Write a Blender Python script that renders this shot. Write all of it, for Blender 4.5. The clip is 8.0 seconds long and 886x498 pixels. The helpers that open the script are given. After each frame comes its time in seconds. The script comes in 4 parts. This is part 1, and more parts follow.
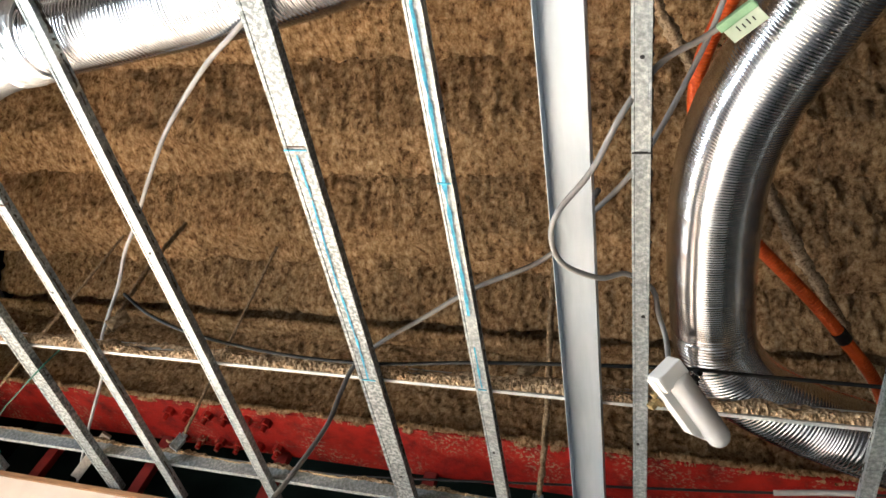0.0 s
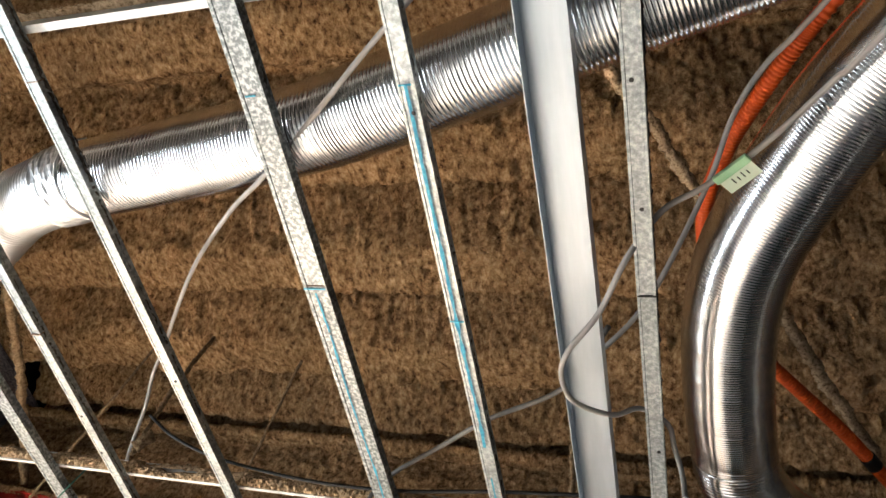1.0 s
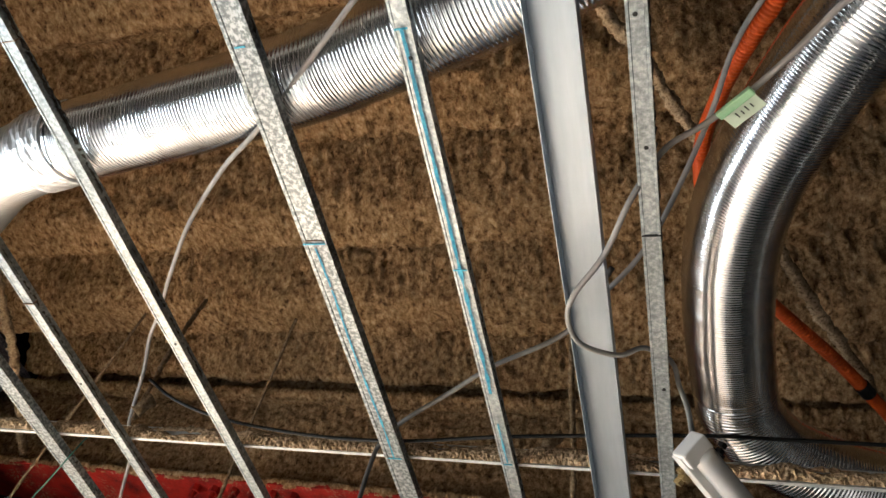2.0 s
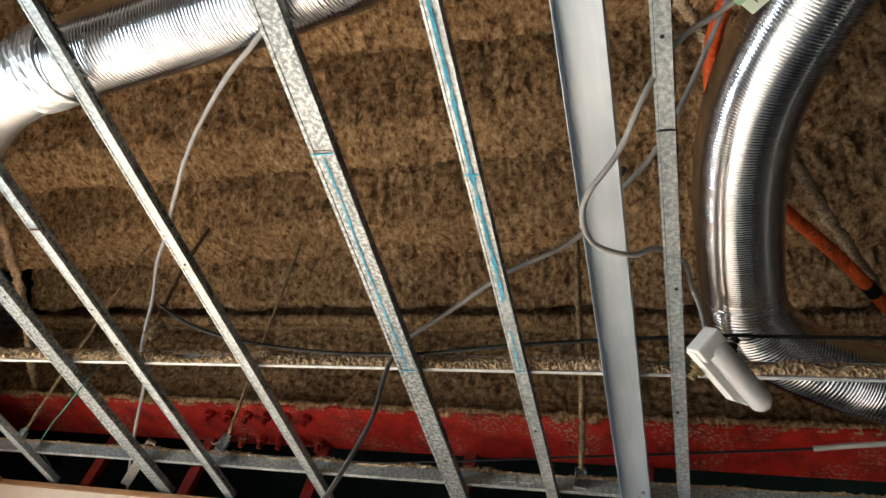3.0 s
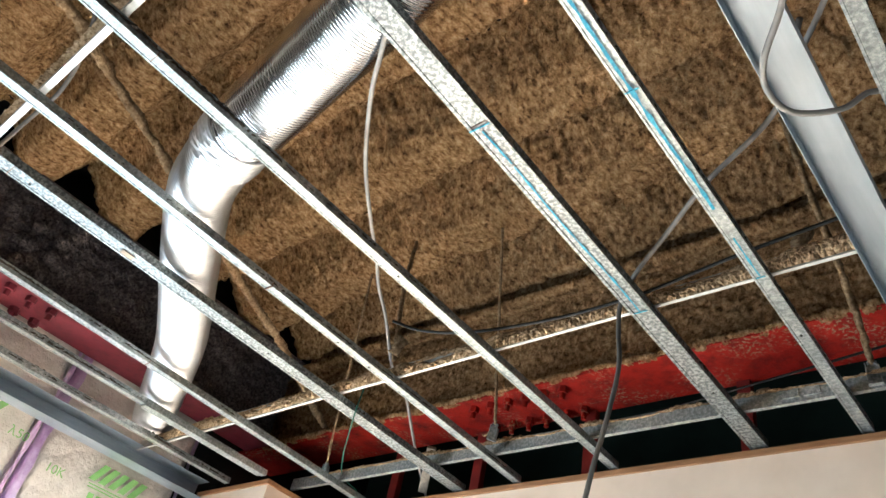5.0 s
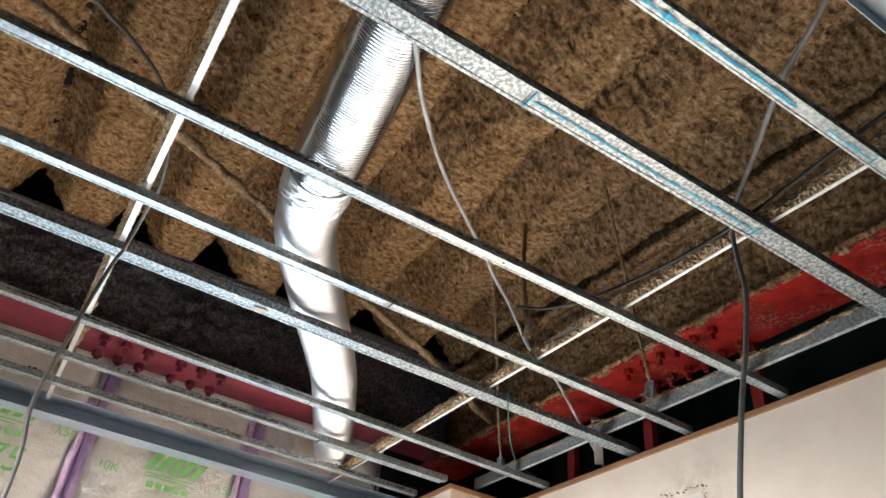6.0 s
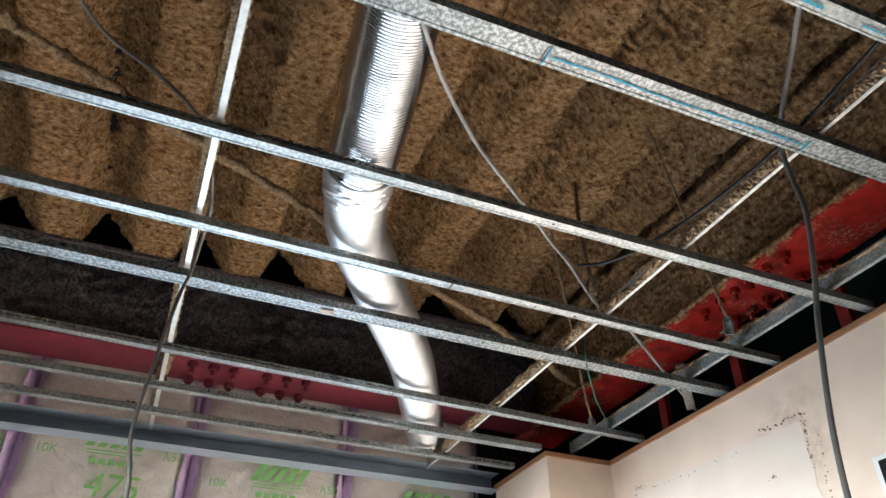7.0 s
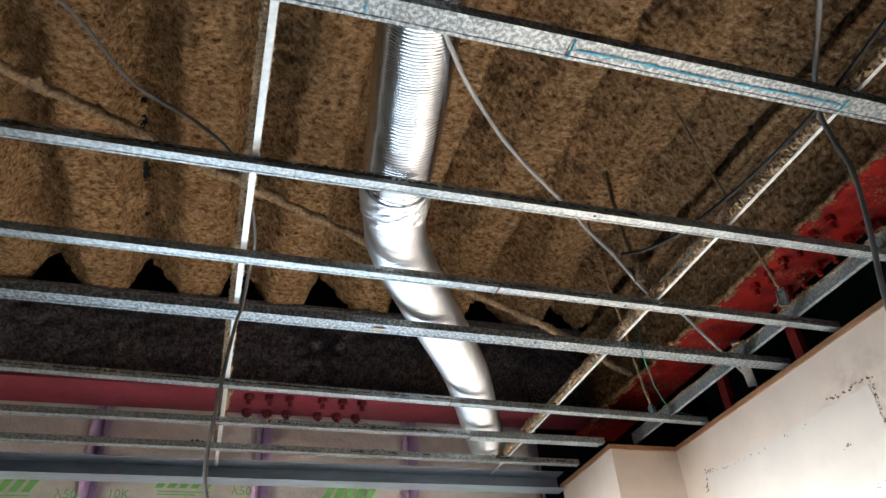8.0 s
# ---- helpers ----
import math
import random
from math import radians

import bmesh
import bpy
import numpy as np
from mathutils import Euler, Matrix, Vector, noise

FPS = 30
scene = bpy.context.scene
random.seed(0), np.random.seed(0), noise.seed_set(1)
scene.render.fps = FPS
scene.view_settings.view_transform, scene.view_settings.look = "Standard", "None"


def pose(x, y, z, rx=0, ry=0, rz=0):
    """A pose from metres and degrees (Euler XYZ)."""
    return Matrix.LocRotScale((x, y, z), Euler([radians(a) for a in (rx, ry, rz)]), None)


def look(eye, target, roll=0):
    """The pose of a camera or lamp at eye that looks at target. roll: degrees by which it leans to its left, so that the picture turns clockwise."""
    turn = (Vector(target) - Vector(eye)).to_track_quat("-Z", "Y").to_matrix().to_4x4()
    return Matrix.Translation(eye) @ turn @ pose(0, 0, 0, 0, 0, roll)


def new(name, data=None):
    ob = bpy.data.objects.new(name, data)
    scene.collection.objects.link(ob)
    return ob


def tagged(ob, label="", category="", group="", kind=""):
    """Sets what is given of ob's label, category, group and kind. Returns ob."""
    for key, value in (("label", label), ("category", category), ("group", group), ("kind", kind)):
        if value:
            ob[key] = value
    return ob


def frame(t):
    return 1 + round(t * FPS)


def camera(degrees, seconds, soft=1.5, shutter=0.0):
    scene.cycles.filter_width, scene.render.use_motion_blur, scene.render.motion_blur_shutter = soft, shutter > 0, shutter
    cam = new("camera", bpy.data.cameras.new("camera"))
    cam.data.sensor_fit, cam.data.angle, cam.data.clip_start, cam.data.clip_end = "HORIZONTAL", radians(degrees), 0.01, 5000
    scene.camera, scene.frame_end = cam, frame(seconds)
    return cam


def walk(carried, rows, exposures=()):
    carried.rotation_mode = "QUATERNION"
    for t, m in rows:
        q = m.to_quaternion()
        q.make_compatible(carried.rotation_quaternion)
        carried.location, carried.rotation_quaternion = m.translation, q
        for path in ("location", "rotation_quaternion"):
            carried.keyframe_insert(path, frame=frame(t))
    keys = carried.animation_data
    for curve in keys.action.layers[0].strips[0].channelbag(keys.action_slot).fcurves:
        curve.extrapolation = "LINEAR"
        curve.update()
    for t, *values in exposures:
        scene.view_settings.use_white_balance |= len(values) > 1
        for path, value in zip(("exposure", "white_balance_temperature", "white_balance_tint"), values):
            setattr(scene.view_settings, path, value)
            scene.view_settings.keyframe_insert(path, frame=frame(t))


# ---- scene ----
cam = camera(62.4, 8.0)
PATH = [
    (0, (0.558, -0.515, 1.635), (-0.041, 0.683, 3.12), 22.7),
    (0.5, (0.543, -0.521, 1.62), (-0.035, 0.514, 3.231), 24.6),
    (1, (0.594, -0.59, 1.66), (-0.091, 0.397, 3.26), 28.6),
    (2.5, (0.541, -0.569, 1.644), (-0.078, 0.612, 3.134), 19.6),
    (3, (0.532, -0.549, 1.626), (-0.095, 0.69, 3.066), 18.2),
    (3.5, (0.526, -0.541, 1.627), (-0.137, 0.729, 3.022), 17.9),
    (4, (0.535, -0.535, 1.619), (-0.233, 0.703, 2.989), 17.4),
    (4.5, (0.535, -0.54, 1.611), (-0.384, 0.632, 2.945), 16.2),
    (5, (0.555, -0.5, 1.622), (-0.595, 0.519, 2.903), 14.3),
    (6.5, (0.633, -0.442, 1.607), (-0.83, 0.235, 2.792), 3.2),
    (7, (0.634, -0.427, 1.602), (-0.876, 0.187, 2.761), 0.4),
    (7.5, (0.639, -0.442, 1.6), (-0.899, 0.12, 2.748), -2.5),
    (8, (0.628, -0.454, 1.603), (-0.899, 0.079, 2.78), -4.8),
]
EXPOSURES = [(0, 0.98, 6300, 7), (1, 0.57, 6450, 8), (2.5, 0.28, 6350, 6), (3.5, 0.42, 6250, 4.5), (4.5, 0.7, 6150, 3), (5, 0.75, 5900, 2.5), (6.5, 0.12, 5700, 4.5), (8, -0.06, 5600, 4)]
walk(cam, [(t, look(eye, target, roll)) for t, eye, target, roll in PATH], EXPOSURES)

# ---- light ----
world = bpy.data.worlds.new("world")
scene.world = world
world.use_nodes = True
wn = world.node_tree
sky = wn.nodes.new("ShaderNodeTexSky")
sky.sky_type, sky.sun_disc = "NISHITA", False
sky.sun_elevation, sky.sun_rotation = radians(40), radians(200)
wn.nodes["Background"].inputs[1].default_value = 0.12
wn.links.new(sky.outputs[0], wn.nodes["Background"].inputs[0])


def window_light(m, w, h, watts, colour, spread):
    lamp = bpy.data.lights.new("window_daylight", "AREA")
    lamp.shape, lamp.size, lamp.size_y, lamp.energy, lamp.color, lamp.spread = "RECTANGLE", w, h, watts, colour, radians(spread)
    ob = new("window_daylight", lamp)
    ob.matrix_world = m
    return ob


# daylight through the large window behind the camera
window_light(look((0.35, -3.16, 1.36), (-1.5, 1.08, 0.48)), 1.6, 1.15, 250, (1.0, 0.97, 0.93), 40)
# and through the window below the insulation bags
window_light(look((-2.06, -0.2, 1.42), (-0.9, 0.2, 0.75)), 1.7, 1.1, 66, (0.89, 0.95, 1.0), 180)

# ---- materials ----
H = 2.5  # underside of the ceiling battens


def nodes_of(name):
    mat = bpy.data.materials.new(name)
    mat.use_nodes = True
    return mat, mat.node_tree, mat.node_tree.nodes["Principled BSDF"]


def ramp(tree, fac, stops):
    node = tree.nodes.new("ShaderNodeValToRGB")
    el = node.color_ramp.elements
    while len(el) < len(stops):
        el.new(0.5)
    for e, (p, c) in zip(el, stops):
        e.position, e.color = p, (*c, 1)
    tree.links.new(fac, node.inputs[0])
    return node.outputs[0]


def noise_of(tree, scale, detail=4, rough=0.6, stretch=None):
    co = tree.nodes.new("ShaderNodeTexCoord").outputs["Object"]
    if stretch:
        mp = tree.nodes.new("ShaderNodeMapping")
        mp.inputs["Scale"].default_value = stretch
        tree.links.new(co, mp.inputs[0])
        co = mp.outputs[0]
    n = tree.nodes.new("ShaderNodeTexNoise")
    n.inputs["Scale"].default_value, n.inputs["Detail"].default_value, n.inputs["Roughness"].default_value = scale, detail, rough
    tree.links.new(co, n.inputs["Vector"])
    return n.outputs["Fac"]


def mixed(tree, fac, a, b, kind="MIX"):
    m = tree.nodes.new("ShaderNodeMix")
    m.data_type, m.blend_type = "RGBA", kind
    for value, socket in ((fac, m.inputs[0]), (a, m.inputs[6]), (b, m.inputs[7])):
        if isinstance(value, (int, float)):
            socket.default_value = value
        elif isinstance(value, tuple):
            socket.default_value = (*value, 1)
        else:
            tree.links.new(value, socket)
    return m.outputs[2]


def bump(tree, bsdf, height, strength, distance):
    b = tree.nodes.new("ShaderNodeBump")
    b.inputs["Strength"].default_value, b.inputs["Distance"].default_value = strength, distance
    tree.links.new(height, b.inputs["Height"])
    tree.links.new(b.outputs[0], bsdf.inputs["Normal"])


def surface(name, stops, scale, rough=0.6, metal=0.0, bumpy=(60, 0.3, 0.002), large=1.5, shade=0.75, stretch=None):
    """A two-scale noise material: fine grain through a colour ramp, broad stains over it, and relief."""
    mat, tree, bsdf = nodes_of(name)
    fine = ramp(tree, noise_of(tree, scale, 6, 0.65, stretch), stops)
    broad = ramp(tree, noise_of(tree, large, 3), [(0.35, (shade,) * 3), (0.65, (1, 1, 1))])
    tree.links.new(mixed(tree, 1.0, fine, broad, "MULTIPLY"), bsdf.inputs["Base Color"])
    bsdf.inputs["Roughness"].default_value, bsdf.inputs["Metallic"].default_value = rough, metal
    if "pvc" in name:
        bsdf.inputs["Specular IOR Level"].default_value = 0.2
    if rough >= 0.95:  # loose fibre and the near-black void have no gloss
        bsdf.inputs["Specular IOR Level"].default_value = 0.03
    if bumpy:
        bump(tree, bsdf, noise_of(tree, bumpy[0], 5, 0.7), bumpy[1], bumpy[2])
    return mat




def rockwool(name):
    """Sprayed wool: fine fibre tufts, hand-sized lighter and darker fields, and grey dusty stains."""
    mat, tree, bsdf = nodes_of(name)
    tuft = noise_of(tree, 62, 6, 0.72, (1.2, 0.8, 1.0))
    fibre = ramp(tree, tuft, [(0.34, (0.070, 0.033, 0.013)), (0.44, (0.29, 0.162, 0.070)), (0.55, (0.47, 0.292, 0.145)), (0.67, (0.66, 0.466, 0.272))])
    field_ = ramp(tree, noise_of(tree, 7, 4), [(0.34, (0.78, 0.76, 0.74)), (0.60, (1, 1, 1))])
    tone = mixed(tree, 1.0, fibre, field_, "MULTIPLY")
    dusty = mixed(tree, 1.0, tone, (0.80, 0.81, 0.81), "MULTIPLY")
    stain = ramp(tree, noise_of(tree, 1.7, 4), [(0.46, (0, 0, 0)), (0.66, (1, 1, 1))])
    tree.links.new(mixed(tree, stain, tone, dusty), bsdf.inputs["Base Color"])
    bsdf.inputs["Roughness"].default_value, bsdf.inputs["Specular IOR Level"].default_value = 1.0, 0.03
    bump(tree, bsdf, noise_of(tree, 120, 6, 0.75), 1.0, 0.016)
    return mat


ROCKWOOL = rockwool("sprayed_rockwool")
# darker, greyer copy of the wool: the west beam's shade is in the colour
SHADEWOOL = surface("shaded_sprayed_coat", [(0.36, (0.06, 0.052, 0.062)), (0.5, (0.14, 0.12, 0.125)), (0.66, (0.23, 0.195, 0.19))], 90, 1.0, 0, (90, 1.0, 0.02), 3, 0.7)
CRUST = surface("wool_crust", [(0.30, (0.12, 0.072, 0.036)), (0.5, (0.29, 0.195, 0.11)), (0.7, (0.46, 0.34, 0.215))], 110, 1.0, 0, (140, 1.0, 0.008), 9, 0.7)
DUST = surface("rockwool_dust", [(0.34, (0.13, 0.08, 0.04)), (0.48, (0.43, 0.30, 0.18)), (0.66, (0.66, 0.50, 0.33))], 170, 1.0, 0, (150, 1.0, 0.006), 6, 0.8)
GREYDUST = surface("dark_grey_dust", [(0.32, (0.035, 0.032, 0.028)), (0.5, (0.085, 0.075, 0.064)), (0.7, (0.17, 0.145, 0.12))], 160, 1.0, 0, (200, 1.0, 0.004), 9, 0.7)


def spattered(name):
    """Red primer with patches of tan wool stuck to it."""
    mat, tree, bsdf = nodes_of(name)
    red = ramp(tree, noise_of(tree, 14, 6, 0.7), [(0.32, (0.10, 0.005, 0.004)), (0.52, (0.28, 0.010, 0.005)), (0.75, (0.36, 0.015, 0.007))])
    tan = ramp(tree, noise_of(tree, 140, 5), [(0.35, (0.12, 0.07, 0.035)), (0.65, (0.42, 0.30, 0.18))])
    where = tree.nodes.new("ShaderNodeMath")
    where.operation = "MULTIPLY"
    tree.links.new(ramp(tree, noise_of(tree, 6, 3), [(0.50, (0, 0, 0)), (0.66, (1, 1, 1))]), where.inputs[0])
    tree.links.new(ramp(tree, noise_of(tree, 95, 5), [(0.52, (0, 0, 0)), (0.57, (1, 1, 1))]), where.inputs[1])
    tree.links.new(mixed(tree, where.outputs[0], red, tan), bsdf.inputs["Base Color"])
    bsdf.inputs["Roughness"].default_value = 0.75
    bsdf.inputs["Specular IOR Level"].default_value = 0.2
    bump(tree, bsdf, noise_of(tree, 110, 5, 0.7), 0.5, 0.004)
    return mat


SPATTER = spattered("red_primer_with_wool")
RED = surface("red_primer", [(0.3, (0.19, 0.010, 0.007)), (0.7, (0.31, 0.019, 0.011))], 30, 0.6, 0, (40, 0.3, 0.002), 5, 0.6)
GALV = surface("galvanised_steel", [(0.38, (0.21, 0.235, 0.24)), (0.50, (0.32, 0.35, 0.355)), (0.62, (0.48, 0.51, 0.515))], 130, 0.42, 0.6, (200, 0.15, 0.0006), 9, 0.72)
SPANGLE = surface("spangled_galvanised_steel", [(0.42, (0.11, 0.125, 0.130)), (0.50, (0.19, 0.21, 0.216)), (0.56, (0.34, 0.365, 0.372))], 130, 0.48, 0.65, (200, 0.15, 0.0006), 5, 0.8)
BRIGHT = surface("bright_galvanised_steel", [(0.3, (0.39, 0.445, 0.495)), (0.7, (0.47, 0.525, 0.575))], 20, 0.4, 0.55, (60, 0.06, 0.0005), 2, 0.85, (3, 0.3, 3))
ALU = surface("aluminium_foil", [(0.3, (0.66, 0.675, 0.70)), (0.7, (0.80, 0.815, 0.84))], 30, 0.17, 1.0, (90, 0.12, 0.0010), 3, 0.9)
SATIN = surface("satin_foil", [(0.3, (0.78, 0.79, 0.81)), (0.7, (0.88, 0.89, 0.91))], 30, 0.42, 1.0, (120, 0.2, 0.001), 3, 0.9)
PLASTER = surface("beige_wall", [(0.3, (0.62, 0.49, 0.38)), (0.7, (0.70, 0.565, 0.45))], 9, 0.85, 0, (250, 0.15, 0.0006), 1.4, 0.88)
def smudged(name, base, centre, radius):
    """The wall paint with a soft mould stain of its own."""
    mat, tree, bsdf = nodes_of(name)
    paint = ramp(tree, noise_of(tree, 9, 6), base)
    mp = tree.nodes.new("ShaderNodeMapping")
    mp.vector_type = "TEXTURE"
    mp.inputs["Location"].default_value, mp.inputs["Scale"].default_value = centre, radius
    tree.links.new(tree.nodes.new("ShaderNodeTexCoord").outputs["Object"], mp.inputs[0])
    grad = tree.nodes.new("ShaderNodeTexGradient")
    grad.gradient_type = "SPHERICAL"
    tree.links.new(mp.outputs[0], grad.inputs[0])
    mask = tree.nodes.new("ShaderNodeMath")
    mask.operation = "MULTIPLY"
    tree.links.new(ramp(tree, grad.outputs["Fac"], [(0.0, (0, 0, 0)), (0.6, (0.38, 0.38, 0.38))]), mask.inputs[0])
    tree.links.new(ramp(tree, noise_of(tree, 22, 6, 0.7), [(0.42, (0, 0, 0)), (0.66, (1, 1, 1))]), mask.inputs[1])
    tree.links.new(mixed(tree, mask.outputs[0], paint, (0.20, 0.12, 0.075)), bsdf.inputs["Base Color"])
    bsdf.inputs["Roughness"].default_value = 0.85
    bump(tree, bsdf, noise_of(tree, 250, 5, 0.7), 0.15, 0.0006)
    return mat


STAINED = smudged("stained_beige_wall", [(0.3, (0.62, 0.49, 0.38)), (0.7, (0.70, 0.565, 0.45))], (-0.69, 1.085, 2.29), (0.17, 0.2, 0.19))
GHOST = surface("unfaded_wall_paint", [(0.3, (0.64, 0.545, 0.45)), (0.7, (0.71, 0.615, 0.515))], 7, 0.85, 0, (250, 0.15, 0.0006), 2.5, 0.9)
TRIM = surface("brown_trim", [(0.3, (0.22, 0.10, 0.04)), (0.7, (0.36, 0.18, 0.08))], 12, 0.6, 0, None, 3, 0.8, (1, 12, 12))
# near black puts the unlit void's shade into the colour
UNLITVOID = surface("unlit_void_black", [(0.3, (0.012, 0.011, 0.010)), (0.7, (0.025, 0.023, 0.022))], 8, 0.95)
# added backing: the cavity's darkness and green cast are painted as colour
CAVITYBACK = surface("unlit_green_cavity", [(0.3, (0.007, 0.022, 0.015)), (0.7, (0.014, 0.038, 0.027))], 8, 0.9)
FLOOR = surface("floor_sheet", [(0.3, (0.43, 0.42, 0.40)), (0.7, (0.55, 0.54, 0.52))], 6, 0.7)
WHITEWALL = surface("painted_wall", [(0.3, (0.20, 0.185, 0.165)), (0.7, (0.26, 0.24, 0.215))], 8, 0.85)
# unseen wall, darkened and set close to cut bounce and duct reflections
EASTWALL = surface("unseen_dark_wall", [(0.3, (0.02, 0.018, 0.016)), (0.7, (0.034, 0.03, 0.027))], 8, 0.85)
RUNNER = surface("pale_runner_steel", [(0.3, (0.30, 0.355, 0.43)), (0.7, (0.42, 0.48, 0.56))], 20, 0.4, 0.5, (60, 0.06, 0.0005), 3, 0.85, (3, 0.3, 3))
# paler copy of GALV: the bright reflection on the carriers is in the colour
PALE = surface("lit_zinc_steel", [(0.35, (0.50, 0.51, 0.50)), (0.65, (0.66, 0.67, 0.655))], 60, 0.42, 0.4, (60, 0.06, 0.0005), 6, 0.8)
# darker, purplish copy of RED: shade and haze on the west flange painted in
SHADERED = surface("shaded_red_primer", [(0.3, (0.115, 0.008, 0.017)), (0.7, (0.185, 0.015, 0.029))], 30, 0.65, 0, (40, 0.3, 0.002), 5, 0.7)
BAG = surface("insulation_bag_film", [(0.35, (0.70, 0.63, 0.57)), (0.65, (0.84, 0.78, 0.72))], 7, 0.25, 0, (16, 1.0, 0.012), 3, 0.88)
PURPLE = surface("purple_film", [(0.3, (0.52, 0.30, 0.58)), (0.7, (0.80, 0.66, 0.84))], 25, 0.3, 0, (40, 0.7, 0.004), 5, 0.7)
GREENINK = surface("green_ink", [(0.3, (0.24, 0.52, 0.14)), (0.7, (0.32, 0.62, 0.22))], 40, 0.4, 0, None)
BLUEINK = surface("blue_chalk", [(0.40, (0.012, 0.22, 0.36)), (0.6, (0.05, 0.36, 0.50))], 160, 0.7, 0, None, 30, 0.7)
GREYCABLE = surface("grey_pvc", [(0.3, (0.25, 0.236, 0.225)), (0.7, (0.33, 0.312, 0.296))], 25, 0.5, 0, None, 12, 0.8)
# darker copy of the grey sheath, its shade put into the colour
DARKCABLE = surface("shaded_grey_pvc", [(0.3, (0.105, 0.096, 0.088)), (0.7, (0.155, 0.142, 0.13))], 30, 0.55, 0, None, 12, 0.75)
BLACKCABLE = surface("black_pvc", [(0.3, (0.006, 0.006, 0.006)), (0.7, (0.014, 0.013, 0.012))], 25, 0.5, 0, None, 12, 0.8)
GREENCABLE = surface("green_pvc", [(0.3, (0.008, 0.06, 0.04)), (0.7, (0.015, 0.11, 0.075))], 25, 0.5, 0, None, 12, 0.8)
ORANGE = surface("orange_pvc", [(0.3, (0.50, 0.062, 0.009)), (0.7, (0.64, 0.10, 0.014))], 20, 0.45, 0, None, 6, 0.75)
WHITEPLASTIC = surface("white_plastic", [(0.3, (0.68, 0.665, 0.64)), (0.7, (0.76, 0.745, 0.72))], 12, 0.35, 0, None, 5, 0.92)
TAPE = surface("green_tape", [(0.3, (0.22, 0.5, 0.26)), (0.7, (0.42, 0.66, 0.42))], 30, 0.4, 0, None)
PAPER = surface("pale_label", [(0.3, (0.58, 0.72, 0.56)), (0.7, (0.72, 0.82, 0.68))], 30, 0.5, 0, None)
TIMBER = surface("grey_timber", [(0.3, (0.20, 0.16, 0.12)), (0.7, (0.36, 0.30, 0.24))], 10, 0.8, 0, (40, 0.3, 0.001), 4, 0.8, (10, 10, 1))
FROST = surface("frosted_plastic", [(0.3, (0.46, 0.46, 0.455)), (0.7, (0.55, 0.55, 0.545))], 20, 0.25, 0, None, 8, 0.85)
BRASS = surface("dull_brass", [(0.3, (0.30, 0.20, 0.08)), (0.7, (0.50, 0.36, 0.17))], 60, 0.5, 0.6, None, 9, 0.7)
STAIN = surface("dark_residue", [(0.3, (0.14, 0.085, 0.055)), (0.7, (0.30, 0.20, 0.14))], 60, 0.9, 0, (80, 0.6, 0.002))


# ---- mesh helpers ----
def link(name, verts, faces, material, parent=None, label="", smooth=False):
    me = bpy.data.meshes.new(name)
    me.from_pydata(verts, [], faces)
    me.materials.append(material)
    bm = bmesh.new()
    bm.from_mesh(me)
    bmesh.ops.recalc_face_normals(bm, faces=bm.faces)
    bm.to_mesh(me)
    bm.free()
    if smooth:
        me.polygons.foreach_set("use_smooth", [True] * len(me.polygons))
    ob = new(name, me)
    if parent:
        ob.parent = parent
    return tagged(ob, label)


def part(name, bm, material, parent=None, label="", smooth=False):
    me = bpy.data.meshes.new(name)
    bmesh.ops.recalc_face_normals(bm, faces=bm.faces)
    bm.to_mesh(me)
    bm.free()
    me.materials.append(material)
    if smooth:
        me.polygons.foreach_set("use_smooth", [True] * len(me.polygons))
    ob = new(name, me)
    if parent:
        ob.parent = parent
    return tagged(ob, label)


def empty(name, at=(0, 0, 0)):
    ob = new(name)
    ob.empty_display_size = 0.05
    ob.location = at
    return ob


def box(bm, lo, hi, bevel=0.0, m=None):
    size, mid = [b - a for a, b in zip(lo, hi)], [(a + b) / 2 for a, b in zip(lo, hi)]
    got = bmesh.ops.create_cube(bm, size=1, matrix=(m or Matrix()) @ Matrix.LocRotScale(mid, None, size))
    if bevel:
        edges = list({e for v in got["verts"] for e in v.link_edges})
        bmesh.ops.bevel(bm, geom=edges, offset=bevel, segments=2, affect="EDGES", profile=0.6)
    return bm


def boxed(name, lo, hi, material, parent=None, label="", bevel=0.0, m=None):
    return part(name, box(bmesh.new(), lo, hi, bevel, m), material, parent, label)


def spline(points, step):
    """Points every step along a Catmull-Rom curve through the given ones."""
    p = [Vector(q) for q in points]
    p = [p[0] * 2 - p[1], *p, p[-1] * 2 - p[-2]]
    out = []
    for a, b, c, d in zip(p, p[1:], p[2:], p[3:]):
        n = max(1, int((c - b).length / step))
        for i in range(n):
            t = i / n
            out.append(0.5 * (2 * b + (c - a) * t + (2 * a - 5 * b + 4 * c - d) * t * t + (3 * b - a - 3 * c + d) * t ** 3))
    return out + [p[-2]]


